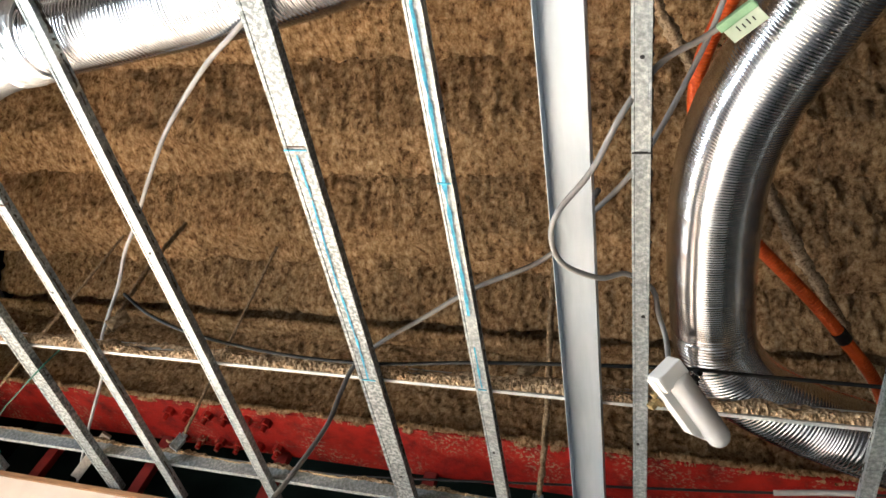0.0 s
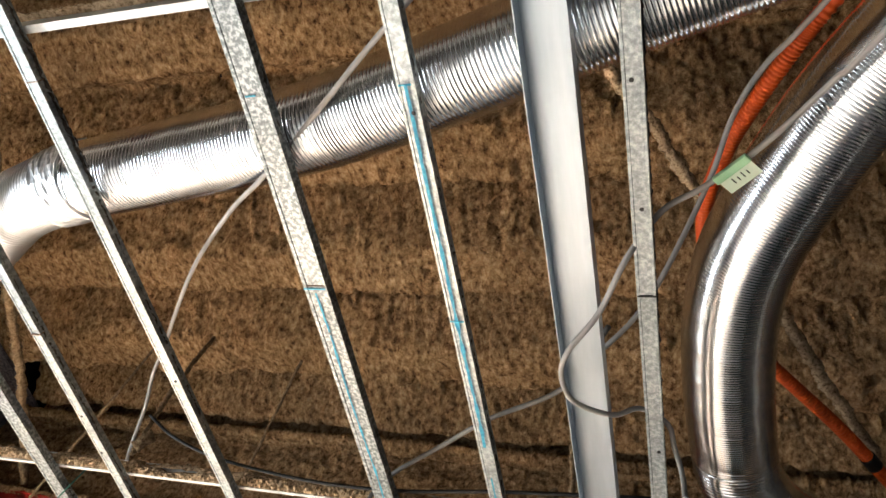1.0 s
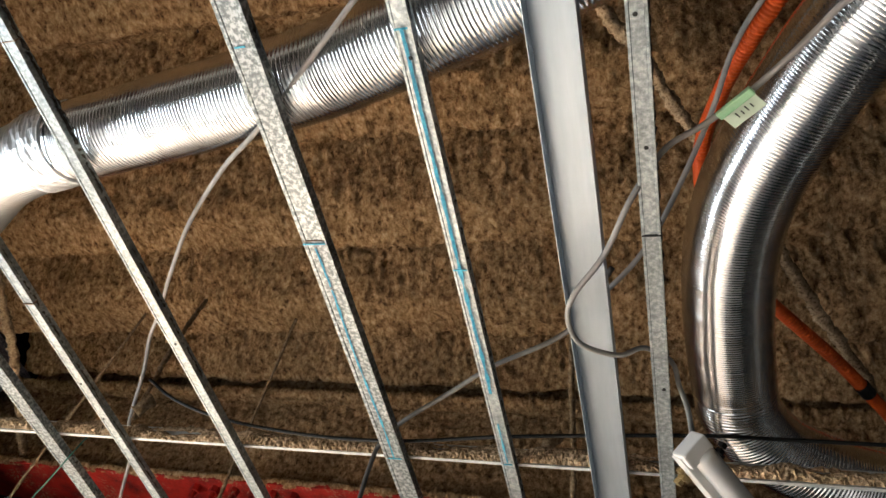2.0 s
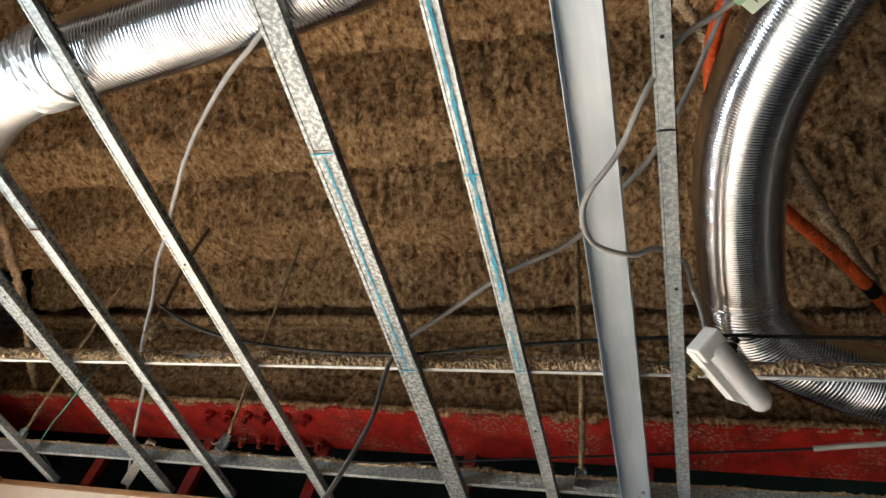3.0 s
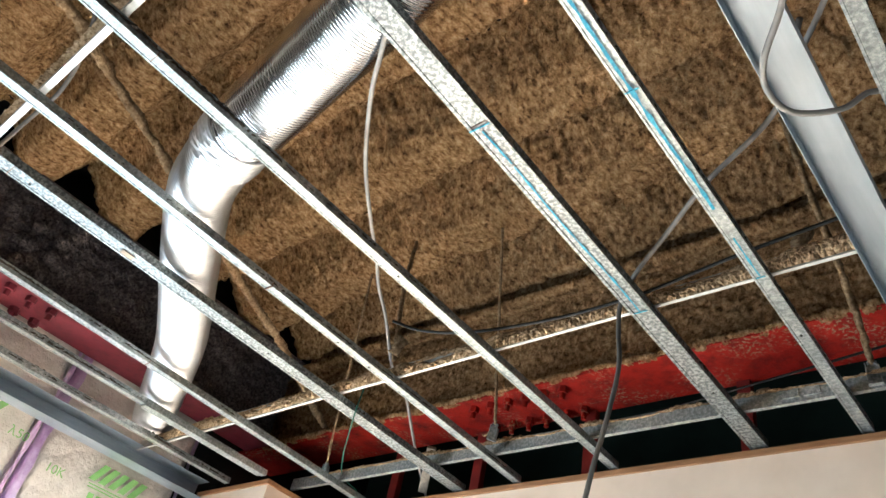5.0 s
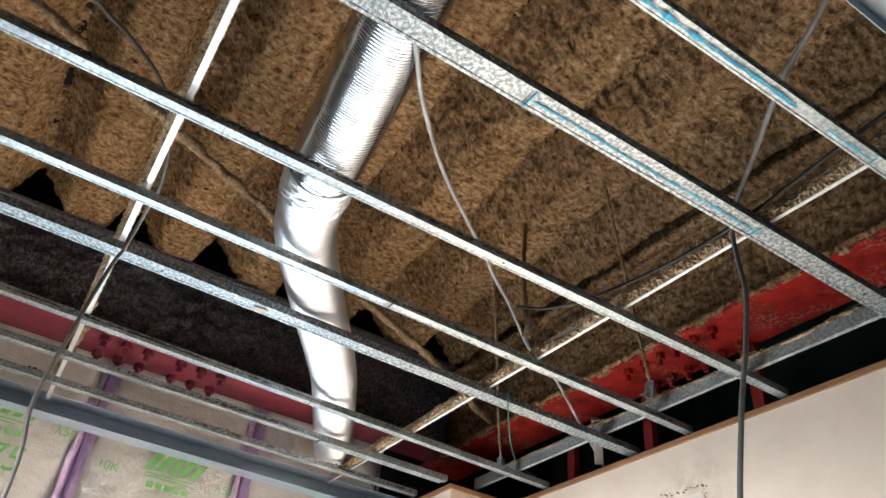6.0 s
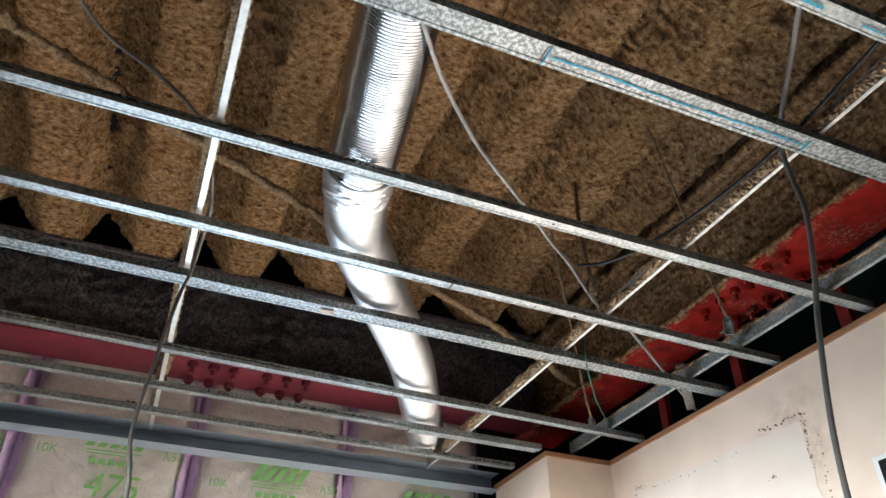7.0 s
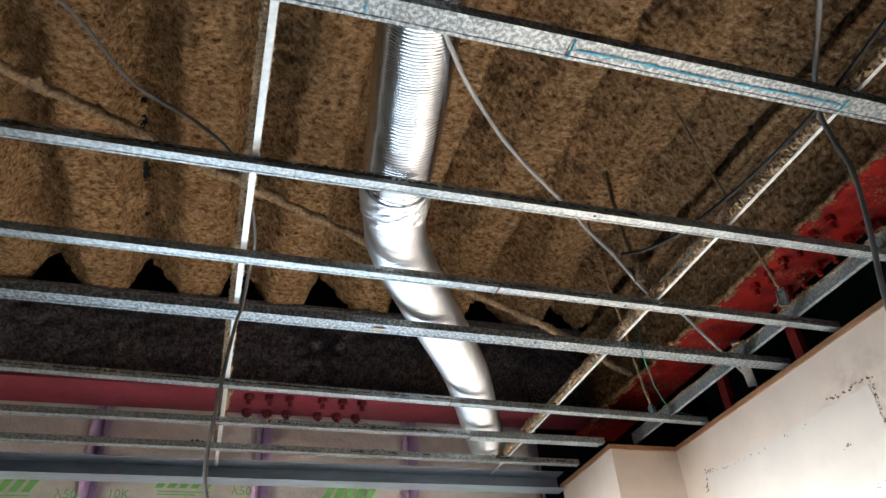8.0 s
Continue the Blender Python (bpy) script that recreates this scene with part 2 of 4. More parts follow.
def tube(name, points, radius, material, parent=None, label="", step=0.02, sides=10, smooth=True):
    """A closed tube along a smooth curve; radius may be a function of (index, angle index, place)."""
    path = spline(points, step)
    verts, faces = [], []
    up = Vector((0, 0, 1))
    side = None
    for i, q in enumerate(path):
        d = (path[min(i + 1, len(path) - 1)] - path[max(i - 1, 0)]).normalized()
        side = (d.cross(up) if side is None and abs(d.z) < 0.95 else d.cross(Vector((0, 1, 0))) if side is None else side - d * side.dot(d)).normalized()
        other = d.cross(side)
        for k in range(sides):
            a = 2 * math.pi * k / sides
            r = radius(i, k, q) if callable(radius) else radius
            verts.append(q + (side * math.cos(a) + other * math.sin(a)) * r)
    for i in range(len(path) - 1):
        for k in range(sides):
            n = (k + 1) % sides
            faces.append((i * sides + k, i * sides + n, (i + 1) * sides + n, (i + 1) * sides + k))
    faces += [tuple(range(sides)), tuple(range((len(path) - 1) * sides, len(path) * sides))]
    return link(name, verts, faces, material, parent, label, smooth)


def section(points, thick):
    """A thin-walled closed outline that follows an open 2D line."""
    n = len(points)
    out = []
    for i, (x, y) in enumerate(points):
        a, b = points[max(i - 1, 0)], points[min(i + 1, n - 1)]
        dirs = []
        for (p, q) in ((a, (x, y)), ((x, y), b)):
            dx, dy = q[0] - p[0], q[1] - p[1]
            le = math.hypot(dx, dy)
            if le:
                dirs.append((-dy / le, dx / le))
        nx, ny = sum(d[0] for d in dirs) / len(dirs), sum(d[1] for d in dirs) / len(dirs)
        le = nx * nx + ny * ny
        out.append((x + nx / le * thick, y + ny / le * thick))
    return list(points) + out[::-1]


def extrude(outline, place, steps):
    """Vertices and faces of a closed 2D outline carried through place(u, v, s) for each s."""
    n, verts, faces = len(outline), [], []
    for s_ in steps:
        verts += [place(u, v, s_) for u, v in outline]
    for i in range(len(steps) - 1):
        for k in range(n):
            j = (k + 1) % n
            faces.append((i * n + k, i * n + j, (i + 1) * n + j, (i + 1) * n + k))
    half = n // 2
    for base in (0, (len(steps) - 1) * n):
        faces += [(base + k, base + k + 1, base + n - 2 - k, base + n - 1 - k) for k in range(half - 1)]
    return verts, faces


def wobble(v, scale, amount, seed=0.0):
    return amount * noise.noise(Vector(v) * scale + Vector((seed, seed * 1.7, seed * 0.3)))


# ---- structure ----
X0, X1, Y0, Y1 = -2.08, 1.85, -3.2, 1.085
DECK = 3.13
boxed("floor", (X0 - 0.6, Y0 - 0.2, -0.1), (X1 + 0.2, 1.9, 0), FLOOR)
tagged(bpy.data.objects["floor"], "pale grey dusty floor of the stripped room", "floor", kind="structure")


def rockwool_deck():
    """Corrugated deck with sprayed rockwool: rounded ribs along x, hollows between."""
    pitch, xs, ys = 0.322, [], []
    x = -1.83
    while x < X1 + 0.2:
        xs.append(x)
        x += 0.006 if -1.9 < x < 1.35 else 0.06
    y = Y0 - 0.1
    while y < 1.75:
        ys.append(y)
        y += 0.006 if -1.1 < y < 1.1 else 0.025
    gx, gy = np.array(xs), np.array(ys)
    ph = ((gy - 0.455) / pitch) % 1.0  # 0 at the far lower edge of a rib
    # far edge rises steeply, hollow, then a slope down to the rib
    z = np.interp(ph, [0, 0.025, 0.14, 0.20, 0.50, 0.57, 0.63, 0.97, 1.0], [0.003, 0.035, 0.155, 0.158, 0.040, 0.010, 0.0, 0.0, 0.003])
    rng = np.random.default_rng(4)

    def field(cell, soft):
        nx, ny = int((gx[-1] - gx[0]) / cell) + 3, int((gy[-1] - gy[0]) / cell) + 3
        g = rng.normal(size=(nx, ny))
        u, v = (gx - gx[0]) / cell, (gy - gy[0]) / cell
        iu, iv = u.astype(int), v.astype(int)
        fu, fv = (u - iu)[:, None], (v - iv)[None, :]
        fu, fv = fu * fu * (3 - 2 * fu), fv * fv * (3 - 2 * fv)
        a = g[np.ix_(iu, iv)] * (1 - fu) + g[np.ix_(iu + 1, iv)] * fu
        b = g[np.ix_(iu, iv + 1)] * (1 - fu) + g[np.ix_(iu + 1, iv + 1)] * fu
        return (a * (1 - fv) + b * fv) * soft
    # the sloping faces carry loose, coarse tufts; the rib bottoms are pressed flat
    loose = np.interp(ph, [0, 0.05, 0.50, 0.62, 0.96, 1.0], [1, 1, 1, 0.3, 0.3, 1])[None, :]
    zz = DECK + z[None, :] + field(0.12, 0.007) + field(0.045, 0.0045) + field(0.02, 0.0035) * (0.5 + loose) + field(0.010, 0.0035) * loose
    zz += rng.normal(size=zz.shape) * 0.0022 * loose
    jx, jy = field(0.02, 0.003) + field(0.012, 0.002) * loose, field(0.02, 0.003) + field(0.012, 0.004) * loose
    # open crevice where the deck stops short of the coated beam flange
    zz += np.interp(gy, [0.988, 0.996, 1.03, 1.05], [0, 0.11, 0.11, 0.0])[None, :]
    nx, ny = len(xs), len(ys)
    co = np.empty((nx, ny, 3))
    co[..., 0], co[..., 1], co[..., 2] = gx[:, None] + jx, gy[None, :] + jy, zz
    idx = np.arange(nx * ny).reshape(nx, ny)
    quads = np.stack([idx[:-1, :-1], idx[:-1, 1:], idx[1:, 1:], idx[1:, :-1]], -1).reshape(-1, 4)
    me = bpy.data.meshes.new("ceiling_deck")
    me.from_pydata(co.reshape(-1, 3).tolist(), [], quads.tolist())
    me.materials.append(ROCKWOOL)
    me.polygons.foreach_set("use_smooth", [True] * len(me.polygons))
    return tagged(new("ceiling_deck", me), "corrugated ceiling deck coated with brown sprayed rockwool", "ceiling", kind="structure")


rockwool_deck()
boxed("ceiling_slab", (X0 - 0.6, Y0 - 0.2, 3.3), (X1 + 0.2, 1.9, 3.45), UNLITVOID)
tagged(bpy.data.objects["ceiling_slab"], "slab closing the void above the deck, near black for its shade", "ceiling", kind="structure")


def structure(name, lo, hi, material, label):
    return tagged(boxed(name, lo, hi, material), label, "wall", kind="structure")


WT = 2.478  # top of the finished wall
XE = 0.383  # where the finished wall stops at its steel stud
structure("wall_north", (-1.52, Y1, 0), (XE, Y1 + 0.1, WT), STAINED, "beige painted wall with dark stains and old glue marks")
structure("wall_pier", (-1.90, 0.83, 0), (-1.5, Y1 + 0.1, WT), PLASTER, "beige boxed pier in the corner of the room")
structure("trim_north", (-1.5 + 0.003, Y1 - 0.008, WT), (XE, Y1 + 0.1, WT + 0.014), TRIM, "thin brown wooden trim on the wall top")
structure("trim_pier", (-1.905, 0.822, WT), (-1.492, Y1 + 0.1, WT + 0.0145), TRIM, "thin brown wooden trim on the pier top")
structure("wall_far_north", (X0 - 0.6, 1.75, 0), (X1 + 0.2, 1.85, 3.3), CAVITYBACK, "added backing of the cavity beyond the beam, near-black green for unlit depth")
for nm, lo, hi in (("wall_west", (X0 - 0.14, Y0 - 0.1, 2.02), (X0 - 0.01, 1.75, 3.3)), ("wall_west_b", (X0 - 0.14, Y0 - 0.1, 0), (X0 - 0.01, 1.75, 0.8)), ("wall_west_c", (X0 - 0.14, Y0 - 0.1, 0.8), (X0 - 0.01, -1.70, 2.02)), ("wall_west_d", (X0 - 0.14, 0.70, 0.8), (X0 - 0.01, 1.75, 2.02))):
    structure(nm, lo, hi, UNLITVOID, "backing wall behind the insulation bags, near black for the unlit void")
structure("wall_east", (X1, Y0 - 0.1, 0), (X1 + 0.1, 1.75, 3.3), EASTWALL, "unseen dark wall added to cut bounce and darken the duct's reflections")
for nm, lo, hi in (("wall_south", (X0 - 0.04, Y0 - 0.1, 0), (-0.6, Y0, 3.3)), ("wall_south_b", (1.3, Y0 - 0.1, 0), (X1, Y0, 3.3)), ("wall_south_c", (-0.6, Y0 - 0.1, 0), (1.3, Y0, 0.75)), ("wall_south_d", (-0.6, Y0 - 0.1, 2.35), (1.3, Y0, 3.3))):
    structure(nm, lo, hi, WHITEWALL, "plain pale wall around the large window")


# ---- beams ----
def bolt(at, parent, size=0.018, coat=None):
    bm = bmesh.new()
    bmesh.ops.create_cone(bm, cap_ends=True, segments=6, radius1=size, radius2=size, depth=0.02, matrix=Matrix.Translation((at[0], at[1], at[2] - 0.01)))
    bmesh.ops.create_cone(bm, cap_ends=True, segments=10, radius1=size * 0.5, radius2=size * 0.55, depth=0.022, matrix=Matrix.Translation((at[0], at[1], at[2] - 0.03)))
    return part("bolt", bm, coat or RED, parent)


def lumpy_sheet(name, origin, u, v, nu, nv, depth, material, parent=None, seed=1.0, rough=0.02):
    """A rough sprayed face: a grid from origin along u and v, pushed out along their cross product."""
    o, u, v = Vector(origin), Vector(u), Vector(v)
    n = u.cross(v).normalized()
    verts, faces = [], []
    for i in range(nu + 1):
        for j in range(nv + 1):
            q = o + u * (i / nu) + v * (j / nv)
            d = depth + wobble(q, 14, rough * 0.5, seed) + wobble(q, 45, rough * 0.45, seed) + wobble(q, 120, rough * 0.25, seed)
            verts.append(q + n * d)
    for i in range(nu):
        for j in range(nv):
            a = i * (nv + 1) + j
            faces.append((a, a + nv + 1, a + nv + 2, a + 1))
    return link(name, verts, faces, material, parent, "", True)


ZF = 2.757  # underside of the beams


def fringe(name, a, b, material, parent, seed, wide, n):
    """A ragged roll of sprayed wool from a to b."""
    a, b = Vector(a), Vector(b)

    def r(i, k, q):
        return max(0.002, wide * (0.75 + 0.55 * noise.noise(q * 30 + Vector((seed, k * 0.6, 0))) + 0.25 * noise.noise(q * 120 + Vector((k, seed, 0))) + random.uniform(-0.18, 0.18)))
    return tube(name, [a, a.lerp(b, 0.33), a.lerp(b, 0.66), b], r, material, parent, "", (b - a).length / n, 7)


beam_n = empty("steel_beam", (0, 1.11, ZF))
tagged(beam_n, "red-primed steel beam with sprayed rockwool on its web", "beam")
for nm, lo, hi in (("bottom_flange", (-2.1, -0.1, 0), (X1, 0.1, 0.013)), ("top_flange", (-2.1, -0.1, 0.355), (X1, 0.1, 0.368)), ("web", (-2.1, -0.005, 0.013), (X1, 0.005, 0.355))):
    boxed(nm, lo, hi, ROCKWOOL if nm == "top_flange" else SPATTER, beam_n)
lumpy_sheet("sprayed_coat", (-2.1, -0.006, 0.012), (4.2, 0, 0), (0, 0, 0.352), 700, 60, 0.035, ROCKWOOL, beam_n, 3.0, 0.022)
fringe("flange_coat", (-1.85, -0.122, 0.325), (1.8, -0.122, 0.325), ROCKWOOL, beam_n, 6.0, 0.026, 900)
fringe("wool_edge", (-1.9, -0.094, 0.012), (1.8, -0.094, 0.012), ROCKWOOL, beam_n, 2.0, 0.017, 1100)
for i in range(6):
    for y in (-0.06, 0.06):
        bolt((-0.86 + 0.066 * i, y, 0), beam_n, 0.016, SPATTER)

beam_w = empty("steel_beam", (-1.90, 0, ZF))
tagged(beam_w, "red-primed steel beam above the insulation, its sprayed web coloured as shaded", "beam")
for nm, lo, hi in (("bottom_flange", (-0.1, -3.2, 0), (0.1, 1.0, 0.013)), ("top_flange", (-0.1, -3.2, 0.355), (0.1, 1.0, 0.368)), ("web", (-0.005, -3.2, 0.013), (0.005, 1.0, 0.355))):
    boxed(nm, lo, hi, SHADEWOOL if nm == "top_flange" else SHADERED, beam_w)
lumpy_sheet("sprayed_coat", (0.006, -1.6, 0.012), (0, 2.6, 0), (0, 0, 0.350), 330, 40, 0.025, SHADEWOOL, beam_w, 5.0, 0.03)
for g in (0, 1):
    for i in range(3):
        for x in (-0.07, 0.06):
            bolt((x, -0.36 + 0.26 * g + 0.072 * i, 0), beam_w, 0.018, SHADERED)


# ---- suspended grid ----
def dust_row(a, b, wide, high, parent, seed, name="dust_layer", material=None):
    """A ragged heap of fallen wool along a straight top edge."""
    a, b = Vector(a), Vector(b)
    d = (b - a).normalized()
    side = Vector((-d.y, d.x, 0))
    n = int((b - a).length / 0.006)
    verts, faces = [], []
    prof = [(-1, 0), (-0.95, 0.45), (-0.6, 0.8), (-0.1, 1.0), (0.4, 0.9), (0.85, 0.5), (1, 0)]
    for i in range(n + 1):
        q = a.lerp(b, i / n)
        amp = min(1.0, max(0.12, 0.55 + 0.8 * noise.noise(q * 7 + Vector((seed, 0, 0)))))
        for k, (u, v) in enumerate(prof):
            jit = 1 + 0.3 * noise.noise(q * 70 + Vector((k * 3.1, seed, 0))) + random.uniform(-0.3, 0.3)
            verts.append(q + d * random.uniform(-0.002, 0.002) + side * (u * wide * (0.9 + 0.25 * noise.noise(q * 60 + Vector((0, k, seed))) + random.uniform(-0.12, 0.12))) + Vector((0, 0, v * high * amp * jit)))
    m = len(prof)
    for i in range(n):
        for k in range(m - 1):
            faces.append((i * m + k, i * m + k + 1, (i + 1) * m + k + 1, (i + 1) * m + k))
    return link(name, verts, faces, material or DUST, parent, "", False)


def batten(x, width, y0=-2.9, y1=1.092, label="", tilt=0.0, dust=0.007, seed=1.0):
    thing = empty("ceiling_batten", (x, 0, H))
    h, w = 0.019, width / 2
    line = [(-w + 0.006, h), (-w, h), (-w, 0), (-w + 0.3 * w, 0), (-w + 0.34 * w, 0.0012), (w - 0.34 * w, 0.0012), (w - 0.3 * w, 0), (w, 0), (w, h), (w - 0.006, h)]
    steps = [y0 + (y1 - y0) * i / 40 for i in range(41)]
    v, f = extrude(section(line, 0.0009), lambda a, b, y: (a + 0.0015 * math.sin(y * 2 + seed), y, b + 0.0015 * math.sin(y * 1.3 + seed * 2)), steps)
    link("channel", v, f, SPANGLE if width > 0.03 else GALV, thing)
    dust_row((0, -1.6, h * 0.38), (0, y1 - 0.02, h * 0.38), w + 0.0012, dust + h * 0.55, thing, seed, material=GREYDUST)
    thing.rotation_euler = (0, 0, -tilt)
    return tagged(thing, label or "galvanised steel ceiling batten with dark dust on top", "ceiling batten", "ceiling battens")


battens = {}
for key, x, w, skew in (("a", 0.003, 0.041, 0.0), ("b", -0.369, 0.024, -0.006), ("c", -0.663, 0.024, -0.018), ("d", -0.881, 0.041, -0.012), ("e", -1.264, 0.024, -0.042), ("f", -1.507, 0.024, -0.01), ("g", -1.708, 0.024, -0.015), ("s", 0.232, 0.025, 0.0), ("p", 0.514, 0.025, 0.0), ("r", 0.868, 0.025, 0.04)):
    battens[key] = batten(x, w, -2.9, 1.092 if key not in "fg" else 0.815, "wide galvanised ceiling batten with a blue chalk line" if key == "a" else "narrow galvanised ceiling batten with a blue chalk line" if key == "s" else "", skew, 0.007, x * 7 + 2)


def dust_fill(x0, x1, parent, seed, depth=0.021, height=0.042):
    """Granular wool packed into the open side of a channel: its face rises from the lip to the web, with gaps."""
    n, m = int((x1 - x0) / 0.0035), 9
    verts, faces = [], []
    for i in range(n + 1):
        x = x0 + (x1 - x0) * i / n
        amp = min(1.15, max(0.06, 0.86 + 0.9 * noise.noise(Vector((x * 4.5, seed, 0))) + 0.45 * noise.noise(Vector((x * 19, seed, 3)))))
        for k in range(m):
            u = k / (m - 1)
            grain = 0.0045 * noise.noise(Vector((x * 170, k * 1.7, seed))) + random.uniform(-0.0026, 0.0026)
            out = (0.55, 0.80, 0.96, 1.0, 0.98, 0.90, 0.72, 0.45, 0.05)[k]
            verts.append((x + random.uniform(-0.0013, 0.0013), -depth * out * (0.5 + 0.5 * amp) + grain, 0.0010 + u * height * amp + grain))
    for i in range(n):
        for k in range(m - 1):
            q = i * m + k
            faces.append((q, q + 1, q + m + 1, q + m))
    return link("dust_layer", verts, faces, DUST, parent, "tan granular rockwool dust", False)


def carrier(y, x0=-1.9, x1=1.8, dust=0.02, seed=1.0, z=H + 0.0205, steel=None, packed=False):
    thing = empty("carrier_channel", (0, y, z))
    line = [(-0.008, 0), (0, 0), (0, 0.038), (-0.004, 0.038)] if packed else [(0.012, 0), (0, 0), (0, 0.038), (0.012, 0.038)]
    steps = [x0 + (x1 - x0) * i / 24 for i in range(25)]
    v, f = extrude(section(line, 0.0012 if packed else -0.0012), lambda a, b, x: (x, a, b + 0.002 * math.sin(x * 1.7 + seed)), steps)
    link("channel", v, f, steel or GALV, thing)
    if packed:
        dust_fill(x0 + 0.1, x1 - 0.3, thing, seed)
    dust_row((x0 + 0.1, 0.001, 0.038 - dust * 1.1), (min(x1, 2.2) - 0.3, 0.001, 0.038 - dust * 1.1), 0.015, dust * 1.9, thing, seed)
    return tagged(thing, "galvanised carrier channel heaped with rockwool dust", "carrier channel", "carrier channels")


carrier(-0.452, dust=0.004, seed=1.0, steel=PALE)
carrier(0.546, dust=0.014, seed=2.0, steel=PALE, packed=True)
far = carrier(0.955, -1.55, dust=0.012, seed=3.0)
for x in (0.108, 0.152):
    boxed("splice_plate", (x, -0.0032, 0.010), (x + 0.034, -0.0002, 0.030), GALV, far, "pressed steel splice plate", 0.001)

# downward-open wide channel
thing = empty("wide_channel", (0.417, 0, H))
v, f = extrude(section([(-0.031, -0.014), (-0.031, 0.016), (0.031, 0.016), (0.031, -0.014)], -0.001), lambda a, b, y: (a, y, b), [-2.9 + 0.2 * i for i in range(20)] + [1.09])
link("channel", v, f, BRIGHT, thing)
tagged(thing, "wide bright steel channel, open below, between the battens", "steel channel")

# upright stud that ends the finished wall, under the wide channel
thing = empty("wall_stud", (0.419, 1.1, 0))
v, f = extrude(section([(-0.026, 0.04), (-0.034, 0.04), (-0.034, -0.012), (-0.012, -0.012), (-0.009, -0.009), (0.009, -0.009), (0.012, -0.012), (0.034, -0.012), (0.034, 0.04), (0.026, 0.04)], -0.001), lambda a, b, z: (a, b, z), [0.0, 0.6, 1.2, 1.8, 2.1, 2.3, 2.512])
link("stud", v, f, BRIGHT, thing)
boxed("joint", (-0.033, -0.0128, 2.487), (0.033, -0.0085, 2.4895), BLACKCABLE, thing, "dark open joint")
tagged(thing, "upright galvanised steel stud at the end of the beige wall", "steel stud")

# edge runner along the insulated wall
thing = empty("edge_runner", (-1.90, 0, H))
v, f = extrude(section([(0.03, 0.03), (-0.04, 0.03), (-0.04, -0.03), (0.03, -0.03)], -0.0012), lambda a, b, y: (a, y, b), [-2.9 + 0.15 * i for i in range(24)] + [0.83])
link("channel", v, f, RUNNER, thing)
tagged(thing, "galvanised edge runner along the insulated wall", "steel channel")


# ---- ducts ----
def ridged(radius, ridge, seed, dent=0.0004):
    """Radius of a corrugated hose whose rings are six steps apart, a little dented."""
    return lambda i, k, q: radius + ridge * (-0.5, 0.7, 0.95, 1, 0.95, 0.7)[i % 6] * (0.8 + 0.5 * noise.noise(q * 40 + Vector((seed, k * 0.15, 0)))) + dent * noise.noise(q * 9 + Vector((seed, k * 0.1, 0))) - (0.0006 if (i // 6) % 17 == 7 else 0)


def hose(name, points, parent, radius, pitch, ridge, seed, label, foil=None, slimmer=0.0):
    """A foil hose along the points; where it is stretched towards +x it gets slimmer."""
    base, ring = parent.location, ridged(radius, ridge, seed)
    return tube(name, [Vector(p) - base for p in points], lambda i, k, q: ring(i, k, q) - slimmer * min(1, max(0, q.x / 0.5)), foil or ALU, parent, label, pitch / 6, 40)


R = 0.069
thing = empty("flexible_duct", (0.1, -0.24, 2.6))
tagged(thing, "shiny aluminium flexible duct taped to a smooth length above the battens", "duct")
hose("corrugated_hose", [(1.7, -0.59, 2.62), (1.0, -0.485, 2.61), (0.507, -0.362, 2.6), (0.07, -0.243, 2.6), (-0.24, -0.193, 2.6), (-0.44, -0.166, 2.6), (-0.475, -0.161, 2.6)], thing, R, 0.0068, 0.0020, 1.0, "corrugated foil hose", slimmer=0.008)
hose("smooth_hose", [(-0.49, -0.158, 2.602), (-0.58, -0.138, 2.602), (-0.70, -0.095, 2.602), (-0.94, 0.048, 2.602), (-1.25, 0.238, 2.602), (-1.60, 0.405, 2.602), (-1.80, 0.50, 2.602)], thing, R * 0.98, 0.0072, 0.0016, 4.0, "fine-ribbed foil hose", SATIN)
tube("tape_collar", [Vector(p) - thing.location for p in ((-0.455, -0.1635, 2.601), (-0.49, -0.158, 2.602), (-0.535, -0.149, 2.602))], lambda i, k, q: R + 0.005 + 0.002 * noise.noise(q * 50 + Vector((k * 0.5, 0, 0))) + 0.003 * noise.noise(q * 130 + Vector((k * 0.9, 0, 0))) + random.uniform(-0.0012, 0.0012), SATIN, thing, "crumpled foil tape", 0.004, 36, False)
thing = empty("flexible_duct", (0.62, 0.3, 2.68))
tagged(thing, "shiny aluminium flexible duct bent in a tight curve above the battens", "duct")
hose("corrugated_hose", [(1.3, -0.80, 2.70), (0.95, -0.40, 2.68), (0.80, -0.225, 2.68), (0.715, -0.09, 2.68), (0.652, 0.04, 2.68), (0.625, 0.17, 2.68), (0.622, 0.32, 2.68), (0.632, 0.47, 2.68)], thing, 0.0741, 0.0050, 0.0006, 7.0, "tight-ribbed foil hose")
hose("bend", [(0.632, 0.47, 2.68), (0.645, 0.545, 2.68), (0.70, 0.635, 2.68), (0.80, 0.705, 2.68), (0.93, 0.765, 2.68), (1.25, 0.88, 2.66)], thing, 0.0735, 0.0078, 0.0017, 9.0, "stretched foil hose")


